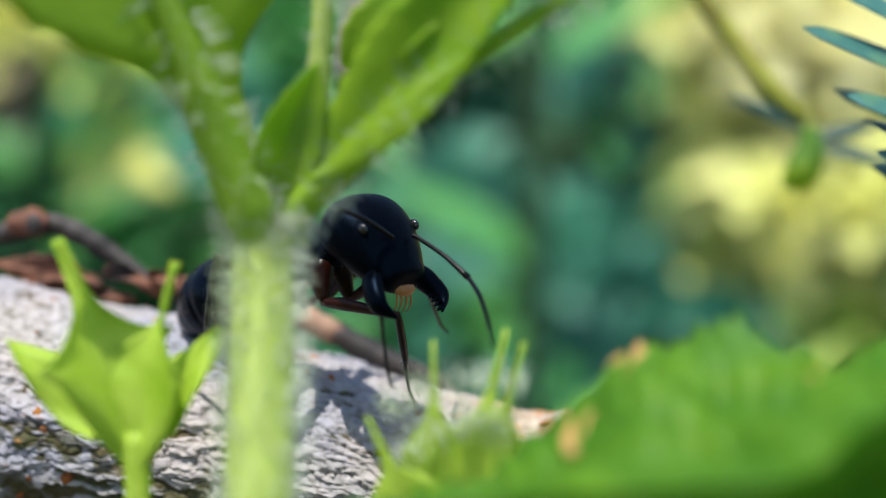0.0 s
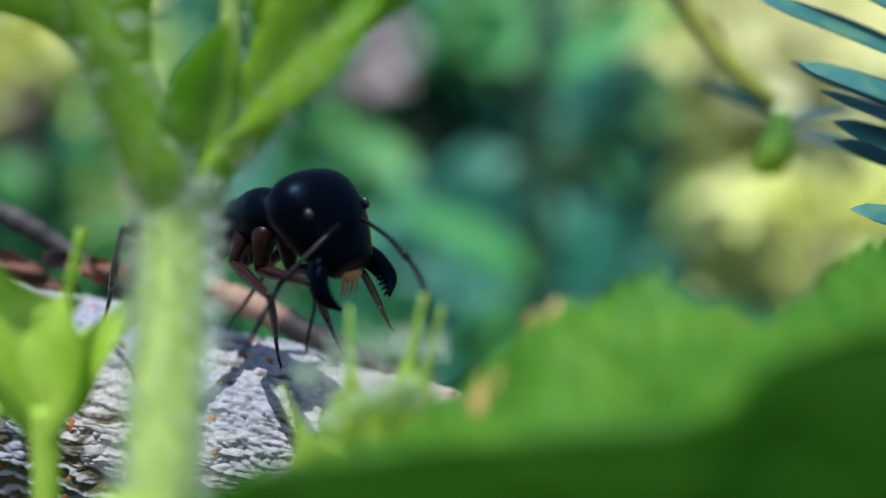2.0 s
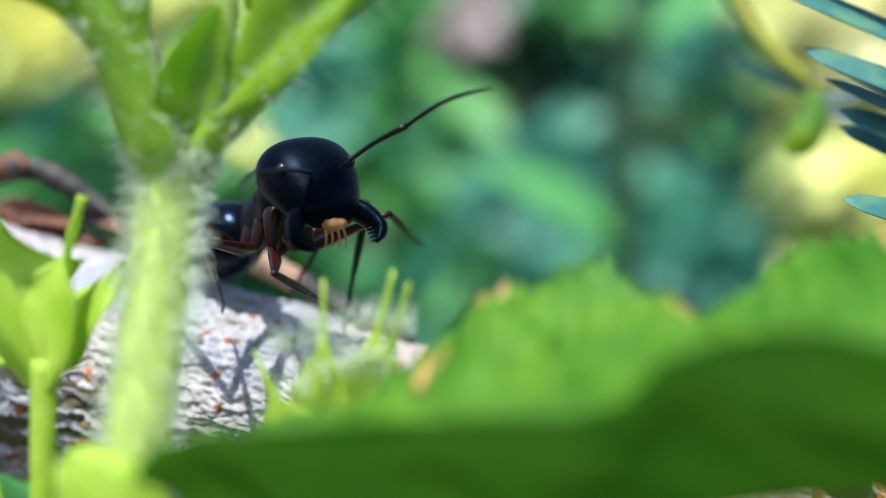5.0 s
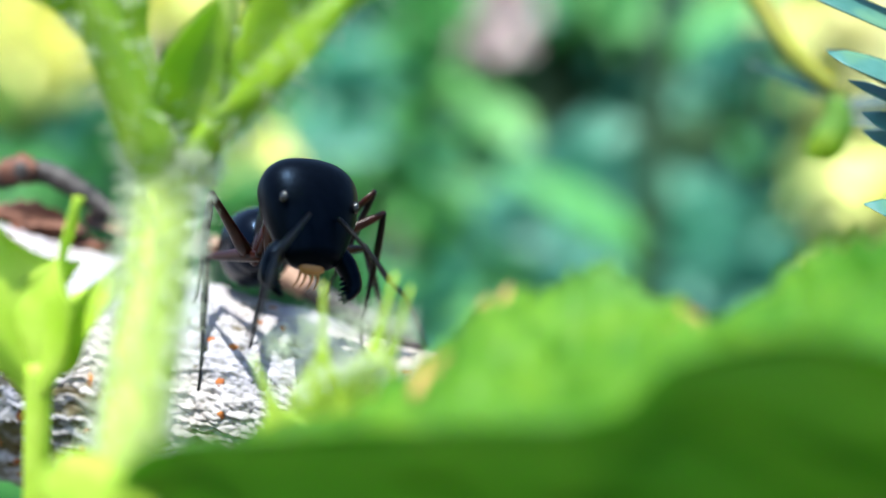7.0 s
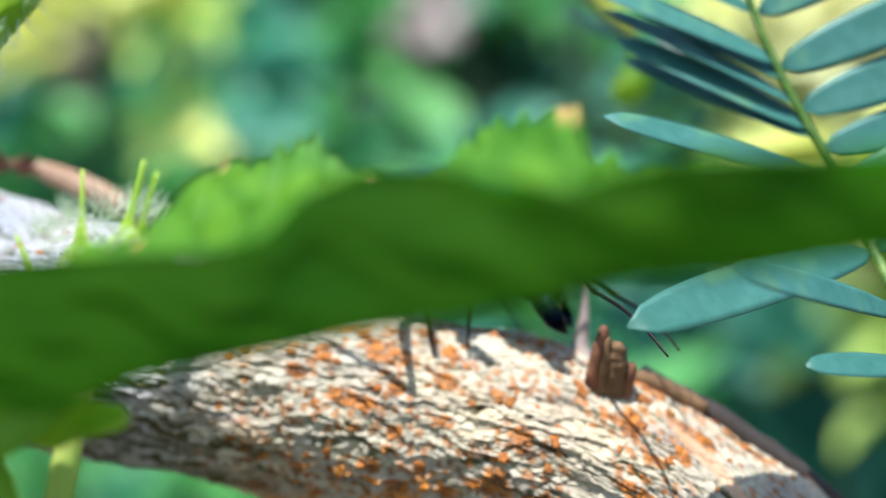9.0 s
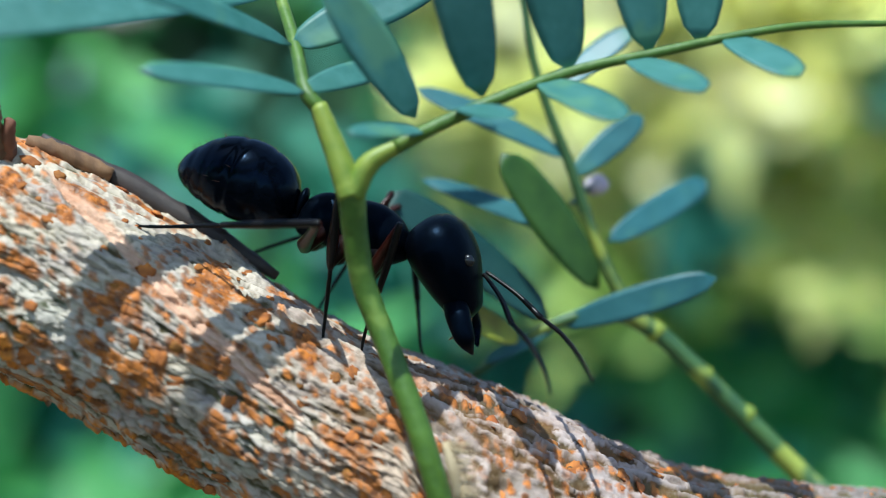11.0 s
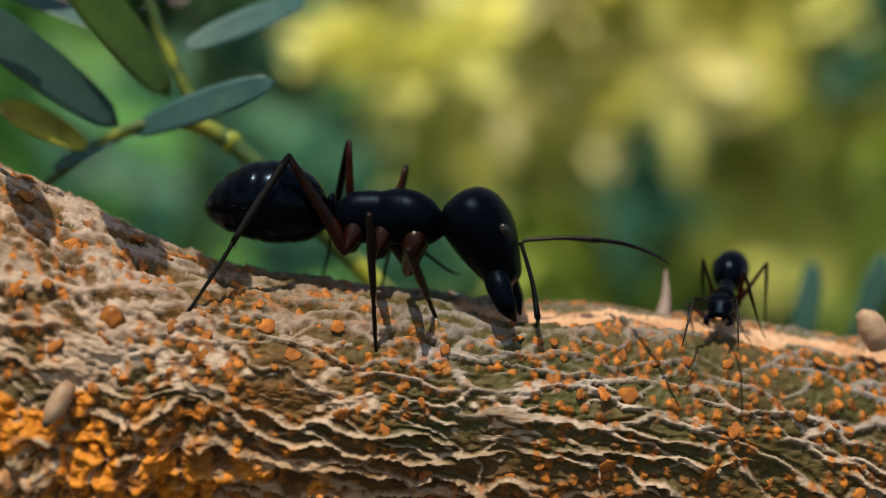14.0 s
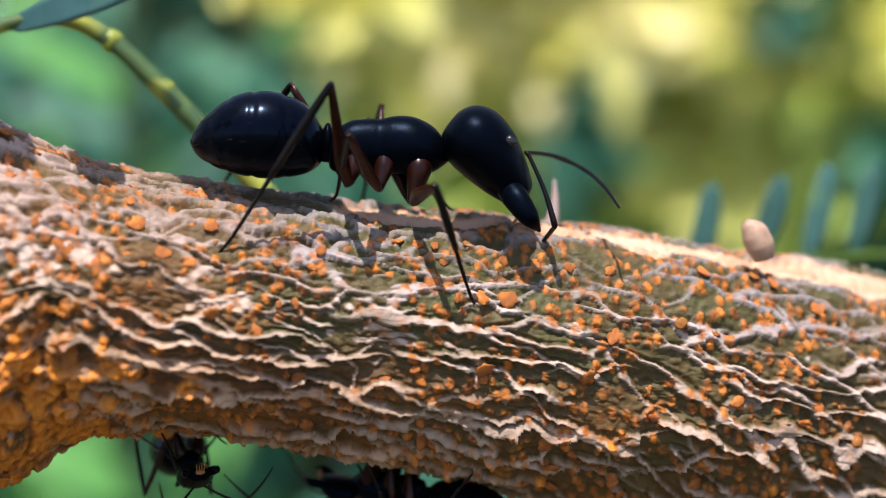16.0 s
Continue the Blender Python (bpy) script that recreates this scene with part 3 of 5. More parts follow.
def build_shoot():
    root = thing("leaf_shoot", "green shoot with blue-green feathery leaflets growing from the branch", "plant")
    line_stem("stem", [(19.0, 0.2, -27.6), (18.5, -0.9, -25.7), (17.4, -1.0, -21.6), (16.5, -0.9, -18.0), (15.75, -0.4, -15.6), (14.8, 0.4, -13.0), (14.1, 0.6, -11.0), (13.8, 0.2, -9.0), (13.7, -0.3, -7.3)], [0.66, 0.5, 0.48, 0.48, 0.5, 0.54], STEM_GREEN, root, n=40)
    line_stem("joint", [(13.7, -0.4, -7.6), (13.3, -0.2, -6.3), (12.5, 0.1, -4.0)], [0.55, 0.52, 0.34], NODE_YELLOW, root)
    line_stem("joint", [(13.7, -0.4, -7.5), (14.4, -0.5, -6.3), (15.6, -0.5, -5.6)], [0.5, 0.42, 0.26], NODE_YELLOW, root)
    line_stem("rachis", [(12.6, 0.1, -4.2), (12.0, 0.3, -3.4), (11.6, 2.2, -1.5), (10.8, 5, 1.2), (9.7, 6.5, 3.7), (8.6, 7, 5.9), (6.9, 7.5, 9), (5.2, 8, 13), (4.3, 8.4, 18)], [0.3, 0.26, 0.22, 0.15], STEM_GREEN, root, n=40)
    line_stem("rachis", [(15.4, -0.5, -5.7), (16.6, -0.5, -5.1), (18.9, -0.5, -4.1), (22.2, 0, -2.9), (25.5, 0, -2.2), (31, 0, -1.2), (36, 0.5, -1.0)], [0.3, 0.26, 0.2, 0.12], STEM_GREEN, root, n=30)
    rows = [((12.0, 0, -3.5), (6.4, -4.2, -3.0), 1.25, (0.1, -0.8, 0.7)), ((11.5, 2, -1.5), (3.1, -7, 0.8), 1.4, (0.1, -0.9, 0.55)),
            ((10.7, 5, 1.2), (-0.5, -4.8, -1.7), 2.3, (0.2, -0.9, 0.6)), ((9.6, 6.5, 3.8), (3.7, 6.0, 5.3), 1.3, (0.3, -0.6, 1)),
            ((9.6, 6.5, 3.8), (15.6, 7, 6.6), 2.2, (0.1, -1, 0.4)), ((10.7, 5, 1.2), (18.9, 6, 6.8), 2.2, (0.3, -1, 0.3)),
            ((11.5, 2, -1.5), (17.7, 4, 1.5), 2.0, (0.2, -1, 0.4)), ((12.0, 0, -3.4), (15.2, 3, -2.3), 1.2, (0.1, -1, 0.5)),
            ((16.2, -0.5, -4.6), (12.9, -2, 0.5), 1.9, (0.3, -1, 0.1)), ((18.8, -0.5, -3.8), (16.9, -3, 3.9), 2.3, (0.1, -1, 0)),
            ((22.3, 0, -2.8), (20.2, -2, 4.9), 2.5, (0.1, -1, 0)), ((25.5, 0, -2.1), (23.8, -1, 7.3), 2.6, (0, -1, 0)), ((27.5, 0, -1.8), (27.4, 0, 7.7), 2.6, (0, -1, 0))]
    for k, (b, t, w, n) in enumerate(rows):
        leaflet(root, b, t, w, n, seed=k)
    rows = [((16.5, -0.5, -5.1), (13.6, -4, -5.3), 0.9), ((17.9, -0.5, -4.2), (19.4, -4, -4.9), 1.5), ((21.2, 0, -3.2), (23.5, -4, -5.0), 2.0), ((24.8, 0, -2.4), (26.4, -4, -4.0), 2.0), ((28.6, 0, -1.6), (30.4, -3, -3.4), 2.0)]
    for k, (b, t, w) in enumerate(rows):
        leaflet(root, b, t, w, (0.1, -0.7, 0.7), seed=20 + k)
    # the upper part of the first rachis, seen edge-on
    rows = [((9.6, 6.6, 3.9), (-1.6, 3.0, 6.9), 1.9, (0.2, -0.8, 1)), ((7.6, 7.3, 7.8), (-1.7, 7.7, 12.3), 1.7, (0.4, -0.6, 1)), ((6.6, 7.6, 9.8), (-2.7, 6.9, 13.4), 2.0, (0.4, -0.8, 1)),
            ((5.6, 8, 12.2), (-4.4, 8.3, 16.7), 2.0, (0.4, -0.8, 1)), ((8.2, 7.2, 6.7), (-1.0, 8.0, 10.9), 2.0, (0.2, -0.8, 1)), ((5.0, 8.2, 14.2), (-4.6, 9, 19.6), 2.0, (0.4, -0.8, 1)),
            ((8.4, 7.1, 6.3), (-0.6, 10, 10.2), 2.0, (0.2, -0.8, 1)), ((7.0, 7.4, 9.0), (-2.2, 11, 14.0), 2.0, (0.3, -0.8, 1)),
            ((7.7, 7.3, 7.6), (16.5, 9, 11), 2.4, (0.2, -1, 0.3)), ((6.7, 7.6, 9.6), (15.5, 9, 13.6), 2.4, (0.3, -1, 0.3)), ((8.7, 7, 5.7), (17.8, 9, 8.6), 2.3, (0.2, -1, 0.3)),
            ((5.6, 8, 12.2), (14, 9, 17), 2.3, (0.2, -1, 0.3))]
    for k, (b, t, w, n) in enumerate(rows):
        leaflet(root, b, t, w, n, seed=40 + k)
    return root


def build_back_twig():
    root = thing("leafy_twig", "thin twig with blue-green leaflets behind the branch, the dark ones coloured for shade", "plant")
    line_stem("stem", [(37.0, 8.5, -23), (35.4, 10, -21.6), (31.5, 10.3, -17.6), (28.2, 10.3, -14.4), (25.8, 10, -13.4), (22.9, 10, -14.0), (19.4, 10.5, -16.3)], [0.55, 0.52, 0.48, 0.42, 0.3, 0.2], TWIG_GREEN, root, n=34)
    line_stem("rachis", [(27.2, 10.2, -13.9), (25.5, 10.2, -10.4), (24.1, 10, -6.3), (22.6, 10, -2), (21.8, 10, 3)], [0.34, 0.28, 0.22, 0.16], TWIG_GREEN, root, n=24)
    for c, r in (((28.2, 10.3, -14.4), 0.56), ((30.6, 10.3, -16.6), 0.5), ((32.6, 10.25, -18.6), 0.56)):
        part("joint", ellipsoid(c, (r, r * 0.85, r), 12, 8, 0.12, 5), NODE_YELLOW, root, "yellowish green swollen joint")
    line_stem("flower_stalk", [(24.2, 10.1, -8.2), (24.9, 10.8, -7.6), (25.6, 11.4, -7.4)], [0.14, 0.12, 0.12], LEAFLET_DARK, root, n=8)
    part("flower_bud", ellipsoid((25.7, 11.5, -7.3), (0.62, 0.5, 0.5), 12, 8, 0.12, 3), PETAL, root, "pale pink flower bud")
    rows = [((23.0, 10, -13.6), (15.4, 8.2, -7.5), 2.5, (0.5, -1, 0.4), LEAFLET_DARK), ((25.4, 10, -12.2), (20.7, 8.6, -5.8), 2.3, (0.4, -1, 0.2), LEAFLET_OLIVE), ((25.3, 10.2, -10.2), (17.2, 11, -6.9), 1.3, (0.3, -0.8, 0.8), LEAFLET_BLUE),
            ((26.0, 10.2, -10.0), (31.8, 13.5, -7.2), 1.5, (-0.3, -1, 0.15), LEAFLET_BLUE), ((23.6, 10.0, -13.9), (30.5, 7.8, -11.7), 1.5, (-0.2, -1, 0.1), LEAFLET_BLUE), ((21.6, 10, -14.6), (17.8, 9, -12.6), 1.6, (0.3, -1, 0.6), TWIG_YELLOW),
            ((24.3, 10, -6.8), (28.0, 11.5, -4.0), 1.4, (-0.2, -1, 0.15), LEAFLET_BLUE), ((24.0, 10, -6.0), (17.0, 11, -2.6), 1.5, (0.3, -0.9, 0.8), LEAFLET_BLUE), ((23.0, 10, -3.2), (27.5, 11, 0.2), 1.4, (-0.2, -0.9, 0.6), LEAFLET_BLUE),
            ((23.4, 10, -13.9), (19.9, 10.0, -15.6), 0.8, (0.3, -1, 0.6), LEAFLET_BLUE)]
    for k, (b, t, w, n, m) in enumerate(rows):
        leaflet(root, b, t, w, n, m, seed=60 + k)
    return root


def build_right_sprig():
    root = thing("small_sprig", "blue-green leaflets standing up behind the branch", "plant")
    line_stem("rachis", [(58.0, 20, -29.5), (61.5, 20, -26.6), (66, 20, -25.8), (72, 21, -25.5)], [0.4, 0.3, 0.2], STEM_GREEN, root)
    for k, (b, t, w) in enumerate((((59.2, 20, -27.5), (60.4, 20, -21.2), 1.7), ((62.8, 20, -26.2), (64.6, 20, -20.8), 1.8), ((66.0, 20, -25.8), (67.8, 21, -20.1), 1.7), ((69.0, 20.5, -25.6), (70.6, 21, -20.0), 1.7))):
        leaflet(root, b, t, w, (0.25, -1, 0), seed=80 + k)
    return root


def build_branch_bits():
    bud = thing("leaf_bud", "small pale brown pointed bud lying on orange cork", "bud")
    part("body", tube([(22.8, -0.9, -24.2), (22.6, -1.3, -24.6), (22.3, -1.6, -25.2), (22.05, -1.7, -25.6)], [0.25, 0.44, 0.38, 0.14], n=14, sides=12, rough=0.03), BUD, bud)
    part("tip", ellipsoid((22.08, -1.8, -25.55), (0.16, 0.13, 0.18)), DARK_TWIG, bud)
    bud = thing("leaf_bud", "small pinkish bud standing on the bark", "bud")
    part("body", tube([(57.1, 3.2, -24.1), (56.9, 3.2, -23.5), (56.6, 3.2, -22.9), (56.2, 3.2, -22.5)], [0.45, 0.66, 0.6, 0.25], n=12, sides=12, rough=0.04), BUD, bud)
    tuft = thing("bristle_tuft", "straw-coloured tuft of dry bristles on the stem", "tuft")
    rng = np.random.RandomState(5)
    part("core", tube([(17.0, -1.9, -16.9), (17.3, -2.0, -18.0), (17.5, -1.9, -19.2)], [0.12, 0.26, 0.14], n=8, sides=8, rough=0.1), STRAW, tuft)
    for k in range(40):
        u = k / 39
        b = np.array([17.05 + 0.5 * u, -2.0, -16.9 - 2.3 * u])
        part("bristle", tube([b, b + np.array([0.5 + 0.5 * rng.rand(), -0.3 + 0.5 * rng.rand(), 0.25 - 0.5 * rng.rand()])], [0.05, 0.015], n=4, sides=5), STRAW, tuft)


def build_dead_twig():
    root = thing("dead_twig", "dark forked dead twig with curled reddish-brown bark beside the branch", "twig")
    line_stem("arm", [(-52, 12.5, 3.5), (-45.5, 12, 6.6), (-42.0, 12, 7.5), (-40.6, 12, 7.3), (-39.2, 12, 6.6), (-38.0, 12, 5.8), (-36.5, 11.7, 4.8), (-34.5, 11.5, 3.4)], [0.4, 0.55, 0.6, 0.55, 0.42, 0.25], DARK_TWIG, root, n=40, sides=12, rough=0.14)
    part("broken_end", tube([(-43.4, 11.6, 7.6), (-42.2, 11.5, 7.6), (-41.4, 11.4, 7.4)], [0.5, 0.8, 0.5], n=10, sides=10, rough=0.2, seed=2), DRY, root, "reddish broken end")
    # a solid black lump paints the darkness inside the end's hole
    part("hollow", ellipsoid((-41.9, 10.75, 7.55), (0.42, 0.25, 0.5), 10, 7, 0.15, 4), DARK_TWIG, root, "black lump in place of the dark hole")
    curls = (((-44.5, 11.5, 5.6), (-38.4, 11.2, 4.4), 1.3), ((-42.5, 11.3, 4.2), (-36.8, 11, 3.8), 1.1), ((-38.5, 10.9, 5.2), (-35.4, 10.8, 4.2), 1.0), ((-47, 11.2, 4.6), (-41, 11, 4.0), 1.6), ((-36.2, 11.0, 4.9), (-33.2, 10.9, 3.9), 1.2), ((-33.8, 11.0, 4.4), (-31.4, 11.0, 3.9), 0.9))
    for k, (b, t, w) in enumerate(curls):
        part("bark_curl", blade(b, t, w, (0.1, -0.9, 0.5), bend=0.16 * (-1) ** k, thick=0.5, fold=0.7, rows=36, cols=5, outline="oblong", seed=k, wave=0.5, teeth=0.5, nteeth=6), DRY, root, "curled reddish-brown dry bark")
    line_stem("stick", [(-31.8, 11.1, 4.1), (-30.4, 11.2, 3.6), (-28.6, 11.3, 2.9), (-26.6, 11.4, 1.9)], [0.4, 0.62, 0.66, 0.6], STICK, root, n=30, sides=12, rough=0.12, label="tan peeled stick")
    line_stem("stick_tip", [(-26.8, 11.4, 2.0), (-24.6, 11.3, 0.8), (-22.6, 11.2, -0.1), (-20.8, 11.1, -0.9)], [0.6, 0.68, 0.62, 0.25], DARK_TWIG, root, n=20, sides=12, rough=0.12, label="blackened stick end")
    return root


def build_bud_twig():
    root = thing("bud_twig", "thin yellow-green twig with a hanging bud", "plant")
    line_stem("stem", [(-9, 30, 26), (-4.2, 29, 19.5), (-1.5, 28, 15.5), (0.6, 28, 13.6)], [0.75, 0.7, 0.62, 0.5], TWIG_YELLOW, root)
    part("bud", tube([(0.8, 28, 13.2), (0.9, 28, 11.5), (0.2, 28, 10.2), (-0.8, 28, 9.8)], [0.5, 1.0, 1.2, 0.4], n=12, sides=12), SOFT_LEAF, root)
    for k, (b, t) in enumerate((((0.8, 28, 13), (-4.5, 27, 15.0)), ((1.2, 28, 12), (7.5, 27, 10.2)), ((1, 28, 12.5), (5.5, 28, 13.2)))):
        part("bract", blade(b, t, 1.0, (0.2, -1, 0.5), bend=0.08, rows=10, outline="lance", seed=k), LEAFLET_DARK, root)
    return root


build_shoot()
build_back_twig()
build_right_sprig()
build_branch_bits()
build_dead_twig()
build_bud_twig()


# ---- the hairy plant in front ----
def hairs_on(name, line, radius, count, length, parent, seed):
    """Many fine short hairs standing off a stem, as one mesh."""
    rng = np.random.RandomState(seed)
    pts = smooth_line(line, 60)
    shapes = []
    for _ in range(count):
        i = rng.randint(0, 59)
        d = pts[i + 1] - pts[i]
        d /= np.linalg.norm(d)
        v = rng.normal(size=3)
        v -= d * (v @ d)
        v /= np.linalg.norm(v)
        b = pts[i] + rng.rand() * (pts[i + 1] - pts[i]) + v * radius * 0.95
        e = b + v * length * rng.uniform(0.5, 1.2) + d * rng.normal() * 0.15
        shapes.append(tube([b, e], [0.024, 0.007], n=2, sides=3, soft=False))
    ob = part(name, join(*shapes), HAIR, parent, smooth=False)
    ob["kind"] = "stuff"
    return ob


def build_hairy_plant():
    root = thing("hairy_plant", "pale green hairy plant with a thick stem and toothed leaves", "plant")
    main = [(-25.6, -17, -16), (-26.0, -14.5, -8), (-26.45, -12, -2), (-26.85, -9, 3.5), (-27.1, -7.2, 7.4), (-27.1, -7.0, 8.2)]
    line_stem("stem", main, [1.2, 1.15, 1.12, 1.1, 1.08, 0.7], PALE_STEM, root, n=48, sides=22, rough=0.02)
    hairs_on("stem_hairs", main, 1.08, 3400, 0.85, root, 3)
    upper = [(-26.3, -6.6, 7.2), (-25.9, -6.8, 9.0), (-25.3, -7.0, 11.5), (-24.9, -7.2, 15.5), (-24.6, -7.6, 24)]
    line_stem("upper_stem", upper, [0.7, 0.6, 0.45, 0.38, 0.34], PALE_STEM, root, sides=12)
    hairs_on("upper_hairs", upper, 0.42, 300, 0.6, root, 4)
    # the leaf stalk on the viewer's side swells out of the stem and turns into the blade's rib
    left = [(-27.2, -7.7, 6.9), (-27.45, -7.9, 8.3), (-28.1, -8.3, 10.2), (-28.9, -8.9, 12.6), (-29.9, -9.7, 15.4), (-32.2, -11.3, 22)]
    line_stem("petiole", left, [0.45, 1.0, 0.95, 0.75, 0.5, 0.3], PETIOLE, root, n=34, sides=16)
    hairs_on("petiole_hairs", left, 0.85, 420, 0.8, root, 5)
    part("leaf", blade((-27.5, -7.5, 8.6), (-32.4, -11.2, 25), 12.5, (0.25, -1, 0.35), bend=-0.05, thick=0.3, fold=0.16, rows=44, teeth=0.10, nteeth=14, cols=10, wave=0.6, outline="broad"), SOFT_LEAF, root)
    # the second leaf stands on edge; its midrib runs along the lower side
    rib = [(-26.6, -7.0, 7.3), (-25.8, -7.2, 8.5), (-23.39, -8.2, 10.4), (-20.76, -9.4, 12.68), (-16.46, -11.0, 15.32), (-13.95, -12.0, 17.51)]
    line_stem("midrib", rib, [0.7, 0.66, 0.5, 0.36, 0.28, 0.15], PETIOLE, root, n=30, sides=12)
    hairs_on("midrib_hairs", rib, 0.45, 480, 1.0, root, 6)
    part("leaf", blade((-25.68, -7.0, 9.28), (-15.73, -11.2, 17.95), 3.8, (-0.25, -0.9, 0.45), bend=0.05, thick=0.22, fold=0.42, rows=52, teeth=0.24, nteeth=13, cols=9, wave=0.55, outline="lance"), SOFT_LEAF, root)
    for k in range(7):
        u = 0.16 + 0.11 * k
        b = Vector((-25.68, -7.15, 8.78)).lerp(Vector((-15.43, -11.35, 17.45)), u)
        part("vein", tube([b, b + Vector((0.25, -0.12, 1.0)), b + Vector((0.9, -0.05, 1.9))], [0.12, 0.09, 0.03], n=8, sides=6), PETIOLE, root)
    part("leaf", blade((-24.0, -7.4, 13.2), (-18.4, -9.0, 17.6), 3.2, (0.3, -0.8, 0.6), bend=0.06, thick=0.22, fold=0.25, rows=44, teeth=0.22, nteeth=11, cols=7, wave=0.5, outline="lance", seed=3), SOFT_LEAF, root)
    part("small_leaf", blade((-26.9, -7.7, 8.8), (-25.0, -8.0, 13.5), 2.5, (0.55, -0.9, 0.1), bend=-0.16, thick=0.2, fold=0.55, rows=26, cols=6, outline="lance", teeth=0.14, nteeth=6), SOFT_LEAF, root)
    low_leaves = (((-22.7, -13.4, -8.6), (-22.4, -14, -2.6), 2.5, (0.1, -1, 0.5), SPROUT), ((-21.0, -13.2, -5.3), (-17.2, -13.8, -4.3), 1.5, (0, -1, 0.5), SPROUT), ((-24.0, -14.4, -6.3), (-27.6, -14.7, -1.1), 3.0, (0.3, -0.8, 0.7), SPROUT), ((-25.8, -15, -10), (-24.6, -15.4, -4.0), 3.4, (0.1, -1, 0.2), SOFT_LEAF), ((-21.2, -14.5, -10.5), (-22.8, -15.0, -4.6), 3.0, (0.2, -0.8, 0.7), SOFT_LEAF), ((-28.4, -13.6, -11), (-28.2, -14.0, -5.4), 3.6, (0.1, -1, 0.4), SPROUT), ((-25.0, -14.2, -6.2), (-18.6, -15.2, -3.9), 2.2, (-0.2, -1, 0.3), SOFT_LEAF))
    for k, (b, t, w, n, m) in enumerate(low_leaves):
        part("low_leaf", blade(b, t, w, n, bend=0.12, thick=0.24, fold=0.25, rows=26, cols=5, outline="oblong", teeth=0.12, nteeth=7, seed=k, wave=0.35), m, root)
    # low sprouts with pointed teeth
    line_stem("sprout_stem", [(-31.0, -9.5, -12), (-31.3, -8.6, -5), (-31.5, -8, 0.6)], [0.46, 0.42, 0.5], SPROUT, root, sides=12)
    for k, (b, t, w, n) in enumerate((((-31.5, -8, -0.6), (-34.2, -8, 7.4), 5.4, (0.45, -0.8, 0.6)), ((-31.3, -8.2, -0.6), (-30.1, -8, 6.6), 4.6, (-0.4, -0.8, 0.6)), ((-31.4, -7.6, 0.2), (-28.6, -7.2, 4.2), 2.2, (-0.2, -1, 0.4)), ((-31.6, -7.4, 0.0), (-36.4, -7.2, 3.8), 2.2, (0.2, -1, 0.4)))):
        part("sprout_leaf", blade(b, t, w, n, bend=0.06, thick=0.22, fold=0.3, rows=44, outline="holly" if k < 2 else "lance", cols=6, seed=k, wave=0.4), SPROUT, root)
    part("sprout_leaf", blade((-29.8, -11, -10), (-28.4, -9.4, -2.6), 2.4, (0.1, -1, 0.4), thick=0.25, rows=14, outline="lance"), LEAFLET, root, "bluish green young leaf")
    part("sprout_leaf", blade((-33.0, -10, -12), (-33.4, -8.8, -2.2), 2.6, (0.1, -1, 0.4), thick=0.25, rows=14, outline="lance"), SPROUT, root)
    return root


def build_toothed_sprout():
    root = thing("toothed_sprout", "pale green leafy sprout ending in long soft points", "plant")
    line_stem("stem", [(-21.5, -12, -14), (-20.8, -10, -6), (-20.3, -9, -2.0)], [0.5, 0.5, 0.6], PALE_STEM, root, sides=12)
    for k, (b, t, w, n) in enumerate((((-20.8, -8.8, -4.0), (-21.0, -8.6, 3.9), 2.4, (-0.2, -0.7, 0.7)), ((-20.4, -8.9, -4.0), (-18.5, -8.9, 4.3), 2.6, (0, -0.7, 0.7)), ((-20.0, -9, -3.6), (-17.9, -9.2, 3.9), 2.4, (0.2, -0.7, 0.7)), ((-20.8, -9.2, -4), (-23.2, -9.4, 1.4), 2.6, (-0.2, -1, 0.4)), ((-19.6, -9.3, -4), (-16.6, -9.8, 1.8), 2.6, (0.2, -1, 0.4)))):
        part("sprout_leaf", blade(b, t, w, n, bend=0.03, thick=0.24, fold=0.25, rows=24, cols=4, outline="spiked", seed=k), SPROUT, root)
    hairs_on("point_hairs", [(-22.5, -8.8, 0.8), (-20, -8.8, 2.0), (-18, -9, 1.6)], 0.7, 520, 0.9, root, 9)
    return root


def sheet(xs, edge_a, edge_b, rows, sag=0.0, thick=0.3, ripple=0.1, hollow=0.0):
    """A leaf surface between two edges, each giving y and z along x."""
    verts, faces = [], []
    for face in (0, 1):
        for i, x in enumerate(xs):
            for j in range(rows + 1):
                q = j / rows
                a, b = edge_a(x), edge_b(x)
                y = a[0] + (b[0] - a[0]) * q + hollow * math.sin(math.pi * q)
                z = a[1] + (b[1] - a[1]) * q + sag * math.sin(math.pi * q) + ripple * math.sin(math.pi * q) * math.sin(x * 1.7 + 5 * q) * math.sin(x * 0.6 + 9 * q)
                verts.append((x + 0.4 * ripple * math.sin(9 * q + x), y - (0.02 if face else thick), z - (0.02 if face else 0.0)))
    w, half = rows + 1, len(xs) * (rows + 1)
    for i in range(len(xs) - 1):
        for j in range(rows):
            a = i * w + j
            faces.append((a, a + w, a + w + 1, a + 1))
            faces.append((half + a, half + a + 1, half + a + w + 1, half + a + w))
        for j in (0, rows):
            a = i * w + j
            faces.append((a, half + a, half + a + w, a + w))
    return verts, faces


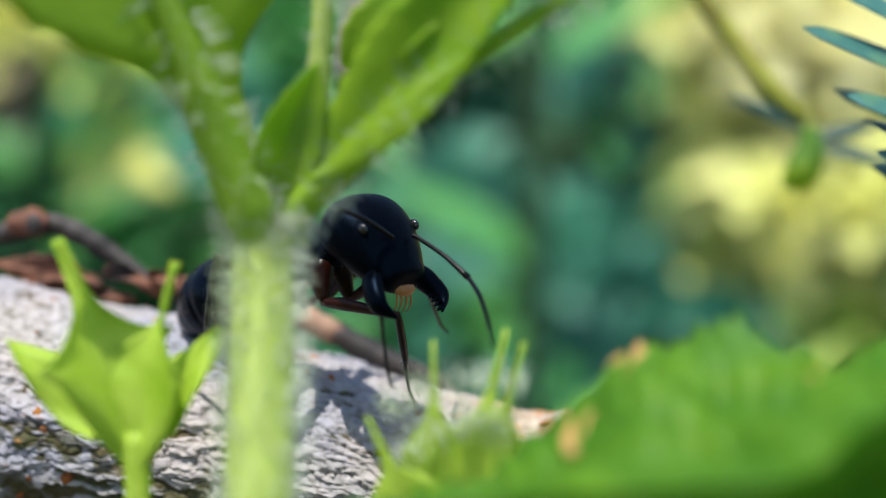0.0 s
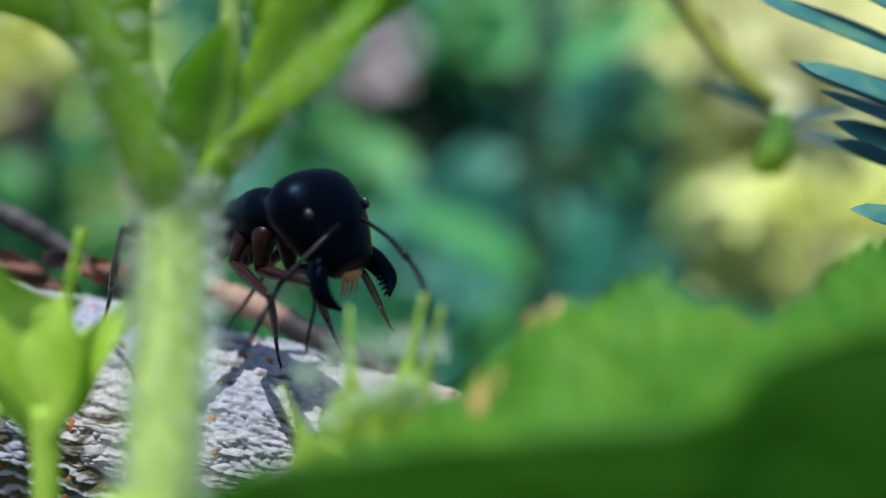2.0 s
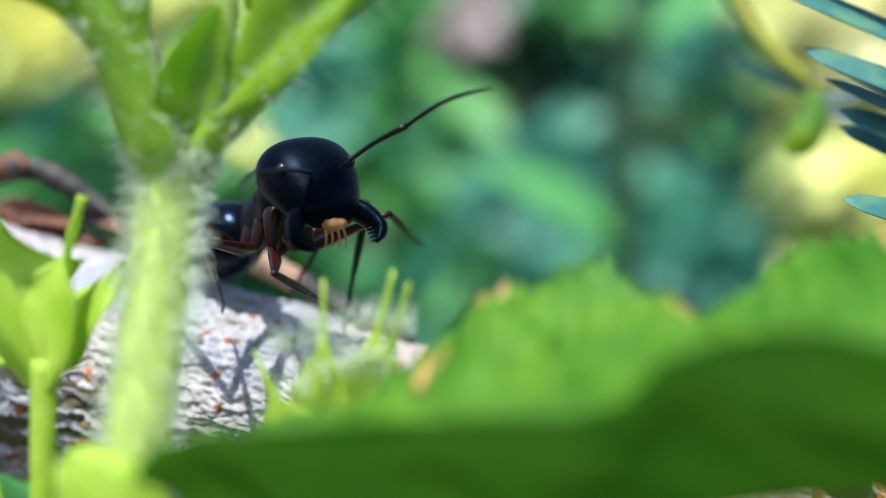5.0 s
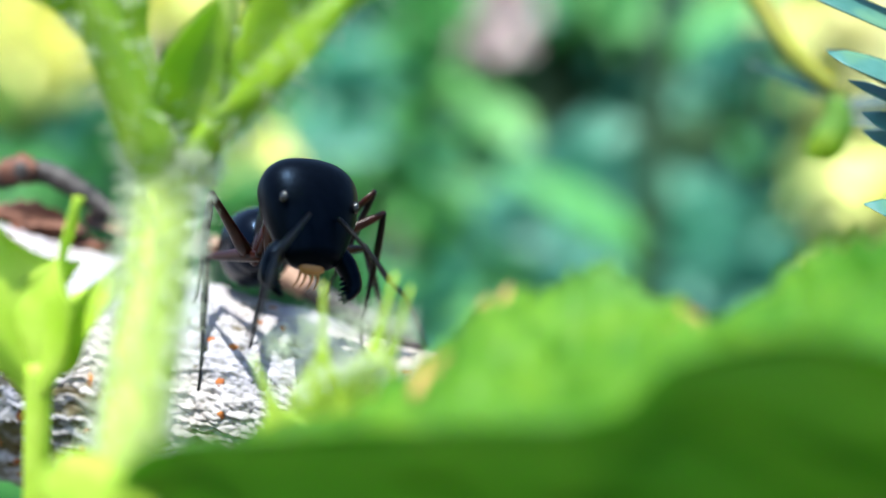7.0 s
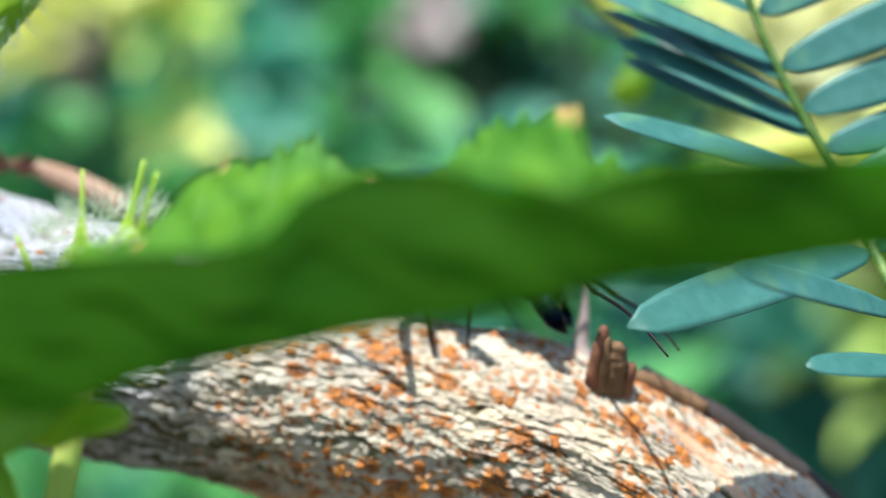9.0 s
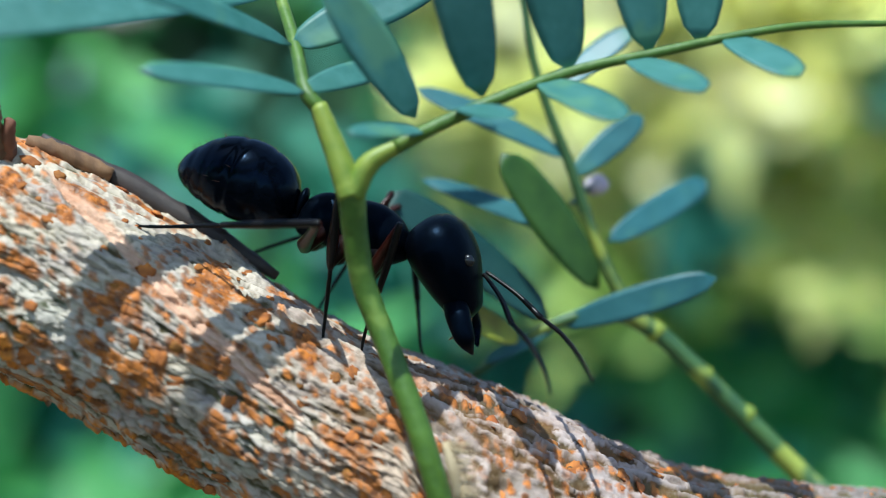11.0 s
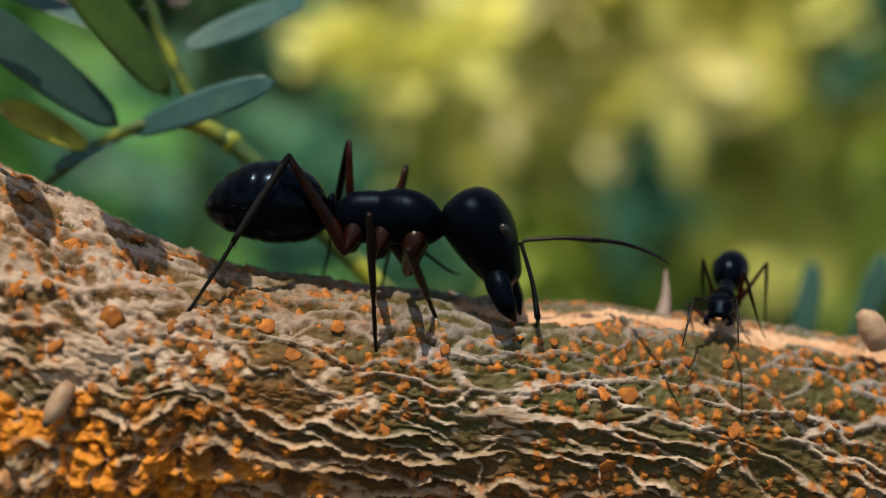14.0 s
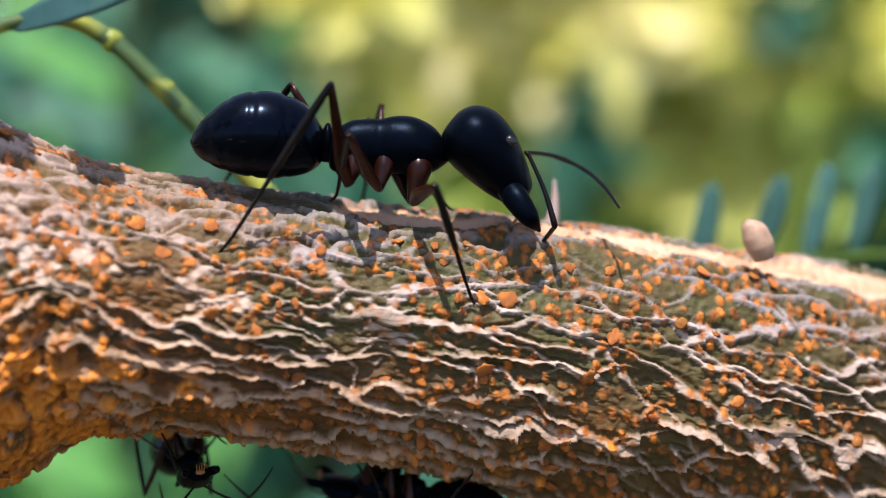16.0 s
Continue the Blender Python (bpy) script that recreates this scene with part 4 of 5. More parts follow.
def build_broad_leaf():
    """The long drooping leaf: an overhanging shaded flank towards the viewer, and the sunlit upper side with its lobed rear edge."""
    root = thing("broad_leaf", "large drooping green leaf with wavy lobed edge and rusty spots", "leaf")

    def low(x):
        return np.interp(x, [-27, -20, -10, 0, 10.2], [-17.9, -19.6, -20.2, -22.2, -23.2]), float(np.interp(x, [-23.6, -22.9, -21.8, -20.1, -18.1, -16.4, -14.6, -11.5, -7, -4.1, -0.6, 1.7, 5, 8, 10.2], [-0.8, -1.2, -1.9, -2.7, -3.2, -2.8, -2.1, -1.2, -0.2, 0.5, 1.3, 1.7, 2.2, 2.6, 2.2]))

    def crest(x):
        return np.interp(x, [-27, -20, -10, -5, 0, 10.2], [-18.0, -20.0, -20.5, -21.5, -23.5, -23.6]), float(np.interp(x, [-23.6, -22.9, -21.9, -20.5, -17, -12, -10.6, -9.6, -8, -6.5, -4, -2.5, -1.2, -0.2, 3, 5, 6.9, 8.2, 10.2], [-0.5, 0.15, 0.6, 0.9, 1.3, 1.7, 2.1, 3.3, 3.9, 4.1, 3.8, 3.5, 4.1, 4.4, 4.6, 4.8, 4.4, 3.8, 2.35]))

    def rear(x):
        z = float(np.interp(x, [-24.6, -20, -17, -14.9, -13.2, -10.9, -10.3, -9.2, -8.5, -7.4, -5.8, -2.6, -2.2, 0.5, 4], [-1.0, -0.2, 1.6, 3.8, 4.45, 5.0, 4.3, 4.0, 3.2, 4.35, 5.4, 6.25, 4.6, 4.4, 4.4]))
        return np.interp(x, [-27, -14, -2, 4], [-13.5, -12.0, -12.0, -19.0]), z + 0.5 * ((x * 0.8 + 0.2 * math.sin(x * 3)) % 1.0) + 0.12 * math.sin(7.3 * x) - 0.2

    part("flank", sheet(np.linspace(-23.6, 10.2, 200), low, crest, 18, ripple=0.6, hollow=-0.1), BROAD_LEAF, root, "shaded dark green underside")
    part("upper_side", sheet(np.linspace(-23.6, 4.0, 260), crest, rear, 30, sag=-0.5, ripple=0.75), UPPER_LEAF, root, "sunlit light green upper side")

    def spot(x0, x1, a, b, k):
        def lower(x):
            c, r = crest(x), rear(x)
            q = a + 0.10 * math.sin(x * 5 + k)
            return c[0] + (r[0] - c[0]) * q - 0.06, c[1] + (r[1] - c[1]) * q - 0.6 * math.sin(math.pi * q) + 0.10

        def upper(x):
            c, r = crest(x), rear(x)
            q = min(1.0, b + 0.12 * math.sin(x * 4 + k))
            return c[0] + (r[0] - c[0]) * q - 0.06, c[1] + (r[1] - c[1]) * q - 0.6 * math.sin(math.pi * q) + 0.10

        part("rust_spot", sheet(np.linspace(x0, x1, 14), lower, upper, 5, thick=0.1, ripple=0.05), RUST, root, "rusty brown spot")

    spot(-16.9, -14.9, 0.72, 1.0, 0)
    spot(-15.6, -14.3, 0.88, 1.0, 2)
    spot(-3.2, -2.5, 0.78, 1.0, 1)
    spot(-9.7, -8.5, 0.55, 1.0, 4)
    part("torn_tip", blade((1.0, -9, 2.4), (-3.8, -7.5, 0.3), 1.6, (0.2, -1, 0.3), bend=0.08, thick=0.2, rows=12, outline="lance", wave=0.2), LEAFLET_OLIVE, root)
    part("torn_tip", blade((5.0, -18, 3.4), (0.2, -8.2, 2.4), 1.4, (0.2, -1, 0.5), bend=0.05, thick=0.2, rows=12, outline="lance", wave=0.2), LEAFLET_OLIVE, root)
    return root


build_hairy_plant()
build_toothed_sprout()
build_broad_leaf()

# ---- ground and distance ----
SOIL = material("soil", (0.05, 0.04, 0.024), (0.085, 0.07, 0.04), 0.95, 40, bump=4.0, c3=(0.03, 0.055, 0.018))
# far leaf tones: sunlit and shaded growth is told apart by base colour
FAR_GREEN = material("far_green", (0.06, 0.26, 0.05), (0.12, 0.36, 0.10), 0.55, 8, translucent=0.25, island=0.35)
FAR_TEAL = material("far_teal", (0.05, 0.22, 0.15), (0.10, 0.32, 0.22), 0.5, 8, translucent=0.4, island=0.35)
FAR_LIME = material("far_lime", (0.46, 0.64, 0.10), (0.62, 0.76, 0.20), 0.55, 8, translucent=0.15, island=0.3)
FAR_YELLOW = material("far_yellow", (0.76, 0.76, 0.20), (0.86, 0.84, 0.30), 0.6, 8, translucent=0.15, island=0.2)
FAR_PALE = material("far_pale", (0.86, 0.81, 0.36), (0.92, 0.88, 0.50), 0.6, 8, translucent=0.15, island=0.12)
FAR_DRY = material("far_dry", (0.42, 0.32, 0.32), (0.55, 0.44, 0.42), 0.8, 8, translucent=0.2, island=0.25)
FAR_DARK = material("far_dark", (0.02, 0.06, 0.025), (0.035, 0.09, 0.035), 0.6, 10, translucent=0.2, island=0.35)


def build_ground():
    n = 60
    e = np.sign(np.linspace(-1, 1, n)) * np.abs(np.linspace(-1, 1, n)) ** 5 * 300000
    verts, faces = [], []
    for i in range(n):
        for j in range(n):
            r = math.hypot(e[i], e[j])
            verts.append((e[i], e[j], -420 + 25 * noise.noise((e[i] / 300, e[j] / 300, 0.3)) * min(1, r / 200)))
    for i in range(n - 1):
        for j in range(n - 1):
            faces.append((i * n + j, (i + 1) * n + j, (i + 1) * n + j + 1, i * n + j + 1))
    ob = part("ground", (verts, faces), SOIL)
    tagged(ob, "dry brown soil with green growth far below the branch", "ground", kind="structure")


def leaf_cloud(name, mat, spots, label, seed, leaf=(28, 55)):
    """Loose leaves round the given spots (x, y, z, spread, count), joined into one mesh of far growth."""
    rng = np.random.RandomState(seed)
    verts, faces = [], []
    for x, y, z, spread, count in spots:
        for _ in range(int(count)):
            g = rng.normal(size=3) * spread * 0.6
            c = np.array([x + g[0], y + g[1] * 0.9, z + g[1] * 0.9 + g[2] * 0.12])
            d = rng.normal(size=3) + np.array([0, 0, -0.2])
            d /= np.linalg.norm(d)
            nr = rng.normal(size=3) * 0.6 + np.array([-0.5, -1.0, 1.3])
            nr -= d * (nr @ d)
            nr /= np.linalg.norm(nr)
            s = np.cross(d, nr)
            L = rng.uniform(*leaf)
            w = L * rng.uniform(0.22, 0.34)
            k = len(verts)
            for u, q, o in ((-0.5, 0, 0), (-0.2, 0.85, 0.1), (-0.2, -0.85, 0.1), (-0.15, 0, 0), (0.2, 0.7, 0.08), (0.2, -0.7, 0.08), (0.2, 0, -0.02), (0.5, 0, -0.1)):
                verts.append(c + d * L * u + s * w * q * 0.5 * 1.6 + nr * L * o)
            faces.extend([(k, k + 3, k + 1), (k, k + 2, k + 3), (k + 1, k + 3, k + 6, k + 4), (k + 2, k + 5, k + 6, k + 3), (k + 4, k + 6, k + 7), (k + 5, k + 7, k + 6)])
    ob = part(name, (verts, faces), mat)
    return tagged(ob, label, "foliage", kind="stuff")


def build_distance():
    rng = np.random.RandomState(12)
    green, teal, dark = [], [], []
    # low growth on ground that rises behind the branch
    for _ in range(150):
        z = rng.uniform(-230, 150)
        green.append((rng.uniform(-400, 440), 480 + 0.9 * z + rng.uniform(-15, 15), z, 30, 10))
        z = rng.uniform(-230, 150)
        teal.append((rng.uniform(-400, 440), 490 + 0.9 * z + rng.uniform(-15, 15), z, 26, 9))
    for _ in range(190):
        z = rng.uniform(-430, 330)
        dark.append((rng.uniform(-800, 900), 720 + 0.6 * z, z, 70, 14))
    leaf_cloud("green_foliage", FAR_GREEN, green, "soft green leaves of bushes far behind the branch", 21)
    leaf_cloud("teal_foliage", FAR_TEAL, teal, "bluish green leaves far behind the branch, shade put into their colour", 22)
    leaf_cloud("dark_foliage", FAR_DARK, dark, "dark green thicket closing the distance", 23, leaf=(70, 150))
    # lime, yellow and pale clusters paint the sunlit patches of the background
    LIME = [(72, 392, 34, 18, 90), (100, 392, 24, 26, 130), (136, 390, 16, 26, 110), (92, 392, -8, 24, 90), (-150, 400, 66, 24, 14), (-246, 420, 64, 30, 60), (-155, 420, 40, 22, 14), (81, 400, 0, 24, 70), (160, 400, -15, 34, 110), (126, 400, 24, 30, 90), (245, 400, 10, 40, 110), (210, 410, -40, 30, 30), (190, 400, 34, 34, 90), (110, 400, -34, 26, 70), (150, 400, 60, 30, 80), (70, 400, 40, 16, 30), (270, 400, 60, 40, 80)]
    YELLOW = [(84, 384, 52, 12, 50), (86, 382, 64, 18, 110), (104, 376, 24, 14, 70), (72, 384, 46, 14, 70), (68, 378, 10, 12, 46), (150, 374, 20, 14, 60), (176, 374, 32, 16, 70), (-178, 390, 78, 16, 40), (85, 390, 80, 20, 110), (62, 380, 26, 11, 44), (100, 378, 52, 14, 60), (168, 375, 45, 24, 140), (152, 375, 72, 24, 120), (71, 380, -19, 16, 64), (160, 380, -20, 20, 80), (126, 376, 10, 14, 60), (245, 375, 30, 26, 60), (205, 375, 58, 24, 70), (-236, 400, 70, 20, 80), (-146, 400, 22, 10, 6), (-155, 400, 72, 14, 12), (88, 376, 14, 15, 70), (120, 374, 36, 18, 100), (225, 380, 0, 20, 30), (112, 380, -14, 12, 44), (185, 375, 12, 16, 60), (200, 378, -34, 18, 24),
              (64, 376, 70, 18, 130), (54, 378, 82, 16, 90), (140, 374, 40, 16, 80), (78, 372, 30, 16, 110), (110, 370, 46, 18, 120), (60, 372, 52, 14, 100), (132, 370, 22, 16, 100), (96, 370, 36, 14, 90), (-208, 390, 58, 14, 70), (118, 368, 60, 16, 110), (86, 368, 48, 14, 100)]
    # teal clusters paint the shaded gaps between them
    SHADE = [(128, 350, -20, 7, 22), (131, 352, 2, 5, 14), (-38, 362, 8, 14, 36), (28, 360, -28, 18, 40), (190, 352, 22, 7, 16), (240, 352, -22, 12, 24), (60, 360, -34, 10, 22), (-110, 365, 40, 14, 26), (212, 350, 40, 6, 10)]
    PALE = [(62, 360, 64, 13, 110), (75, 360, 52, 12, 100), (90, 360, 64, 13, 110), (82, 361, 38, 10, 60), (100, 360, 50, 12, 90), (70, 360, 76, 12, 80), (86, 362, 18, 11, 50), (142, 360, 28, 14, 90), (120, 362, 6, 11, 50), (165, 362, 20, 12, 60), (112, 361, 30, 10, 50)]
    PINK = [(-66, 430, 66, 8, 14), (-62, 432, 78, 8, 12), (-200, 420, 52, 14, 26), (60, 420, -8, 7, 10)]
    leaf_cloud("shaded_foliage", FAR_TEAL, SHADE, "bluish green leaves coloured as shaded patches before the brighter ones", 27, leaf=(18, 40))
    leaf_cloud("lime_foliage", FAR_LIME, LIME, "lime-green leaves far behind, sunlight put into their colour", 24, leaf=(16, 34))
    leaf_cloud("yellow_foliage", FAR_YELLOW, YELLOW, "bright yellow leaves far behind, sunlight put into their colour", 25, leaf=(16, 34))
    leaf_cloud("pale_foliage", FAR_PALE, PALE, "pale straw-yellow leaves far behind, coloured for glaring patches of light", 28, leaf=(14, 30))
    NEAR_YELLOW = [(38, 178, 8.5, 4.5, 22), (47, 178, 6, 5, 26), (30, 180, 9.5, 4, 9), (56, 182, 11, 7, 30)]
    leaf_cloud("near_yellow_foliage", FAR_YELLOW, NEAR_YELLOW, "bright yellow leaves behind the branch, sunlight put into their colour", 29, leaf=(8, 17))
    leaf_cloud("dry_foliage", FAR_DRY, PINK, "dry pinkish-brown leaves far behind", 26, leaf=(14, 30))
    # upright stalks in the growth behind
    for x, y, r in ((-6.0, 300, 4.5), (40, 500, 6.0), (-190, 420, 5.0), (170, 460, 6.0), (250, 520, 7.0)):
        root = thing("weed_stalk", "upright dark green weed stalk far behind the branch", "plant")
        part("stalk", tube([(x - 8, y, -430), (x - 3, y + 5, -150), (x, y, 40), (x + 4, y + 4, 150)], [r * 1.3, r, r * 0.8, r * 0.4], n=20, sides=10, rough=0.04), FAR_DARK, root)
        for k in range(5):
            z = -120 + 55 * k
            part("leaf", blade((x, y, z), (x + (45 if k % 2 else -45), y + 8, z + 25), 18, (0, -0.5, 1), bend=0.1, thick=1.0, rows=10, outline="lance", seed=k), FAR_GREEN, root)


build_ground()
build_distance()


# ---- ants ----
THIGH, LOWER = (3.8, 4.0, 4.7), (5.6, 6.4, 8.2)       # thigh; shin with foot, front to hind
SHAFT, WHIP = 3.3, 5.0       # the two lengths of a feeler
HIPS = ((0.95, 0.85, -2.1), (-0.5, 0.95, -1.6), (-1.75, 0.9, -1.45))
REST = ((2.6, 2.5), (-0.8, 3.7), (-7.0, 2.9))


def scaled(shape, s):
    return [(v[0] * s, v[1] * s, v[2] * s) for v in shape[0]], shape[1]


def mirrored(shape):
    return [(v[0], -v[1], v[2]) for v in shape[0]], [tuple(reversed(f)) for f in shape[1]]


def build_ant(name, label, s, head_size):
    """An ant with body parts, head, jaws, feelers and jointed legs; s is its scale against the largest. Returns its joints."""
    root = thing(name, label, "ant", group="ants on the branch")
    gas = soft_sections([(-2.75, 0, -0.15, 0.16, 0.18, 0), (-2.95, 0, 0.05, 0.72, 0.82, 0), (-3.5, 0, 0.22, 1.30, 1.38, 0), (-4.5, 0, 0.34, 1.68, 1.74, 0), (-5.5, 0, 0.36, 1.75, 1.80, 0), (-6.6, 0, 0.30, 1.55, 1.58, 0), (-7.5, 0, 0.12, 1.05, 1.08, 0), (-8.05, 0, -0.02, 0.52, 0.55, 0), (-8.3, 0, -0.08, 0.06, 0.06, 0)], 60)
    # shallow steps where the plates overlap
    gas = [(x, y, z, w * (1 - 0.035 * math.exp(-(((x + c) / 0.10) ** 2))), h * (1 - 0.035 * math.exp(-(((x + c) / 0.10) ** 2))), l) for (x, y, z, w, h, l) in gas for c in (min((4.4, 5.7, 6.8, 7.5), key=lambda q: abs(q + x)),)]
    gaster = part("gaster", scaled(loft(gas, 36), s), ANT_GASTER, root, "glossy blue-black abdomen")
    rng = np.random.RandomState(2)
    hair = []
    for k in range(26):
        x, a = rng.uniform(-8.1, -5.0), rng.uniform(-0.3, math.pi + 0.3)
        sec = min(gas, key=lambda q: abs(q[0] - x))
        b = np.array([x, sec[3] * math.cos(a), sec[2] + sec[4] * math.sin(a)])
        e = b + np.array([-0.25, 0.28 * math.cos(a), 0.28 * math.sin(a)]) * rng.uniform(0.6, 1.2)
        hair.append(tube([b, e], [0.011, 0.004], n=2, sides=3, soft=False))
    ob = part("hairs", scaled(join(*hair), s), DRY, gaster, smooth=False)
    ob["kind"] = "stuff"
    part("petiole", scaled(join(loft(soft_sections([(-3.1, 0, -0.35, 0.2, 0.2, 0), (-2.8, 0, -0.3, 0.32, 0.35, 0), (-2.2, 0, -0.35, 0.3, 0.3, 0), (-1.9, 0, -0.35, 0.25, 0.3, 0)], 12), 14),
                               loft(soft_sections([(-2.95, 0, 0.2, 0.1, 0.3, 0), (-2.75, 0, 0.25, 0.45, 0.72, 0), (-2.55, 0, 0.25, 0.42, 0.66, 0), (-2.4, 0, 0.1, 0.1, 0.2, 0)], 10), 14)), s), ANT_BLACK, root)
    part("mesosoma", scaled(loft(soft_sections([(-2.6, 0, -0.35, 0.15, 0.2, 0), (-2.45, 0, -0.2, 0.6, 0.75, 0), (-1.8, 0, 0.0, 0.80, 1.10, 0), (-0.9, 0, 0.1, 0.82, 1.15, 0), (-0.5, 0, 0.14, 0.82, 1.12, 0), (0.1, 0, 0.22, 0.98, 1.2, 0), (0.9, 0, 0.22, 1.1, 1.2, 0), (1.7, 0, 0.10, 0.92, 0.98, 0), (2.2, 0, 0.0, 0.52, 0.55, 0), (2.45, 0, -0.02, 0.3, 0.3, 0)], 40), 28), s), ANT_BLACK, root, "dull black middle body")
    head = part("head", scaled(loft([(x * head_size, 0, z * head_size, w * head_size, 0.91 * h * head_size, l) for x, _, z, w, h, l in soft_sections(
        [(-0.62, 0, 1.25, 0.1, 0.1, 0), (-0.55, 0, 1.25, 1.0, 0.7, 0), (-0.2, 0, 1.28, 1.68, 1.26, 0), (0.4, 0, 1.3, 2.02, 1.56, 0), (1.1, 0, 1.27, 2.05, 1.60, 0), (1.9, 0, 1.16, 1.90, 1.48, 0), (2.65, 0, 0.98, 1.64, 1.22, 0), (3.3, 0, 0.82, 1.32, 0.92, 0), (3.75, 0, 0.70, 1.0, 0.64, 0), (3.9, 0, 0.66, 0.1, 0.08, 0)], 46)], 40, power=2.25), s), ANT_BLACK, root, "large black heart-shaped head")
    hs = s * head_size
    for sy in (1, -1):
        flip = (lambda q: q) if sy > 0 else mirrored
        part("eye", scaled(flip(ellipsoid((1.85, 1.52, 2.12), (0.27, 0.16, 0.23), 14, 9)), hs), ANT_EYE, head, "small round eye")
        jaw = join(tube([(2.85, 0.98, 0.62), (3.5, 1.55, 0.44), (4.4, 1.82, 0.18), (5.1, 1.32, 0.0)], [0.5, 0.54, 0.42, 0.06], n=18, sides=12, flat=0.75),
                   *[tube([(3.95 + 0.22 * k, 1.62 - 0.03 * k, 0.24 - 0.05 * k), (4.02 + 0.23 * k, 1.28 - 0.03 * k, 0.16 - 0.05 * k)], [0.13, 0.03], n=4, sides=6) for k in range(5)])
        part("mandible", scaled(flip(jaw), hs), ANT_BLACK, head)
        at = Vector((2.7, 0.62 * sy, 2.2)) * hs * MM
        shaft = tube([(0, 0, 0), (0.3, 0, 0.05), (1.8, 0, 0.12), (SHAFT, 0, 0)], [0.11, 0.085, 0.10, 0.14], n=14, sides=8)
        ob = part("antenna", scaled(shaft, s), ANT_LEG, head)
        ob.matrix_basis = Matrix.Translation(at)
        whip = tube([(0, 0, 0), (0.5, 0, 0.06), (1.8, 0, 0.16), (3.4, 0, 0.08), (WHIP, 0, -0.2)], [0.09, 0.10, 0.10, 0.085, 0.045], n=26, sides=8, rough=0.08)
        ob = part("antenna_tip", scaled(whip, s), ANT_LEG, head)
        ob.matrix_basis = Matrix.Translation(at)
    part("mouth", scaled(join(ellipsoid((3.7, 0, 0.4), (0.45, 0.6, 0.3), 12, 8, 0.08), *[tube([(3.8, 0.25 * k, 0.3), (4.1, 0.3 * k, -0.1), (4.1, 0.32 * k, -0.6)], [0.07, 0.05, 0.02], n=6, sides=6) for k in (-1.4, -0.5, 0.5, 1.4)]), hs), ANT_TAN, head, "tan mouthparts")
    head.matrix_basis = Matrix.Translation(Vector((2.2, 0, -0.05)) * s * MM)
    legs = []
    for k, (hx, hy, hz) in enumerate(HIPS):
        L1, L2 = THIGH[k], LOWER[k]
        for sy in (1, -1):
            part("coxa", scaled(tube([(hx + 0.25, 0.35 * sy, -0.45), (hx + 0.2, 0.62 * sy, -0.8), (hx, hy * sy, hz)], [0.55, 0.55 if k == 0 else 0.4, 0.22], n=12, sides=14), s), ANT_COXA, root)
            femur = part("femur", scaled(tube([(-0.12, 0, 0), (0.4, 0, 0.02), (1.2, 0, 0.1), (2.4, 0, 0.06), (L1 + 0.08, 0, 0)], [0.17, 0.26, 0.33, 0.25, 0.15], n=18, sides=12, flat=0.75), s), ANT_RED, root)
            shin = join(tube([(-0.1, 0, 0), (0.4, 0, 0.02), (0.3 * L2, 0, 0.02), (L2 * 0.52 + 0.05, 0, 0)], [0.13, 0.16, 0.18, 0.13], n=14, sides=10),
                        tube([(L2 * 0.52, 0, 0), (L2 * 0.63, 0, -0.04), (L2 * 0.85, 0, -0.05), (L2 * 0.94, 0, 0.0), (L2, 0, 0.12)], [0.09, 0.10, 0.075, 0.07, 0.05], n=22, sides=8, rough=0.12),
                        tube([(L2 * 0.52, 0, -0.05), (L2 * 0.52 + 0.3, 0, -0.28)], [0.035, 0.01], n=3, sides=5),
                        tube([(L2 - 0.05, 0.03, 0.1), (L2 + 0.15, 0.12, 0.22)], [0.03, 0.01], n=3, sides=5), tube([(L2 - 0.05, -0.03, 0.1), (L2 + 0.15, -0.12, 0.22)], [0.03, 0.01], n=3, sides=5))
            tibia = part("tibia", scaled(shin, s), ANT_LEG, femur)
            legs.append((femur, tibia, k, sy))
    return root, head, legs, s


def surface_near(p, lift=0.05):
    """The place on the bark below or above p, straight out from the branch's core."""
    top, bot, ay, hy = branch_at(p[0])
    hz, mid = (top - bot) / 2, (top + bot) / 2
    a = math.atan2((p[2] - mid) / hz, (p[1] - ay) / hy)
    return Vector((p[0], ay + (hy + lift) * math.cos(a), mid + (hz + lift) * math.sin(a)))


def bone(origin, to, pole):
    """A pose at origin, x towards to, z towards the pole."""
    x = (to - origin).normalized()
    y = pole.cross(x).normalized()
    z = x.cross(y)
    m = Matrix((x, y, z)).transposed().to_4x4()
    m.translation = origin
    return m


def body_pose(x, y, z, fwd, up):
    f = Vector(fwd).normalized()
    side = Vector(up).cross(f).normalized()
    m = Matrix((f, side, f.cross(side))).transposed().to_4x4()
    m.translation = (x, y, z)
    return m


def between(table, t):
    """The table's row at t, gliding between its rows."""
    ts = [r[0] for r in table]
    k = int(np.clip(np.searchsorted(ts, t) - 1, 0, len(ts) - 2))
    u = float(np.clip((t - ts[k]) / (ts[k + 1] - ts[k]), 0, 1))
    u = u * u * (3 - 2 * u) if ts[k + 1] - ts[k] < 1.2 else u
    return [a + (b - a) * u for a, b in zip(table[k][1:], table[k + 1][1:])]


def spans(rows):
    """The rows cut where the ant walks on between two known stands."""
    out = []
    for r in rows:
        if out and (r[0] - out[-1][-1][0] < 1.1 or r[0] < 7.2):
            out[-1].append(r)
        else:
            out.append([r])
    return [q for q in out if len(q) > 1]


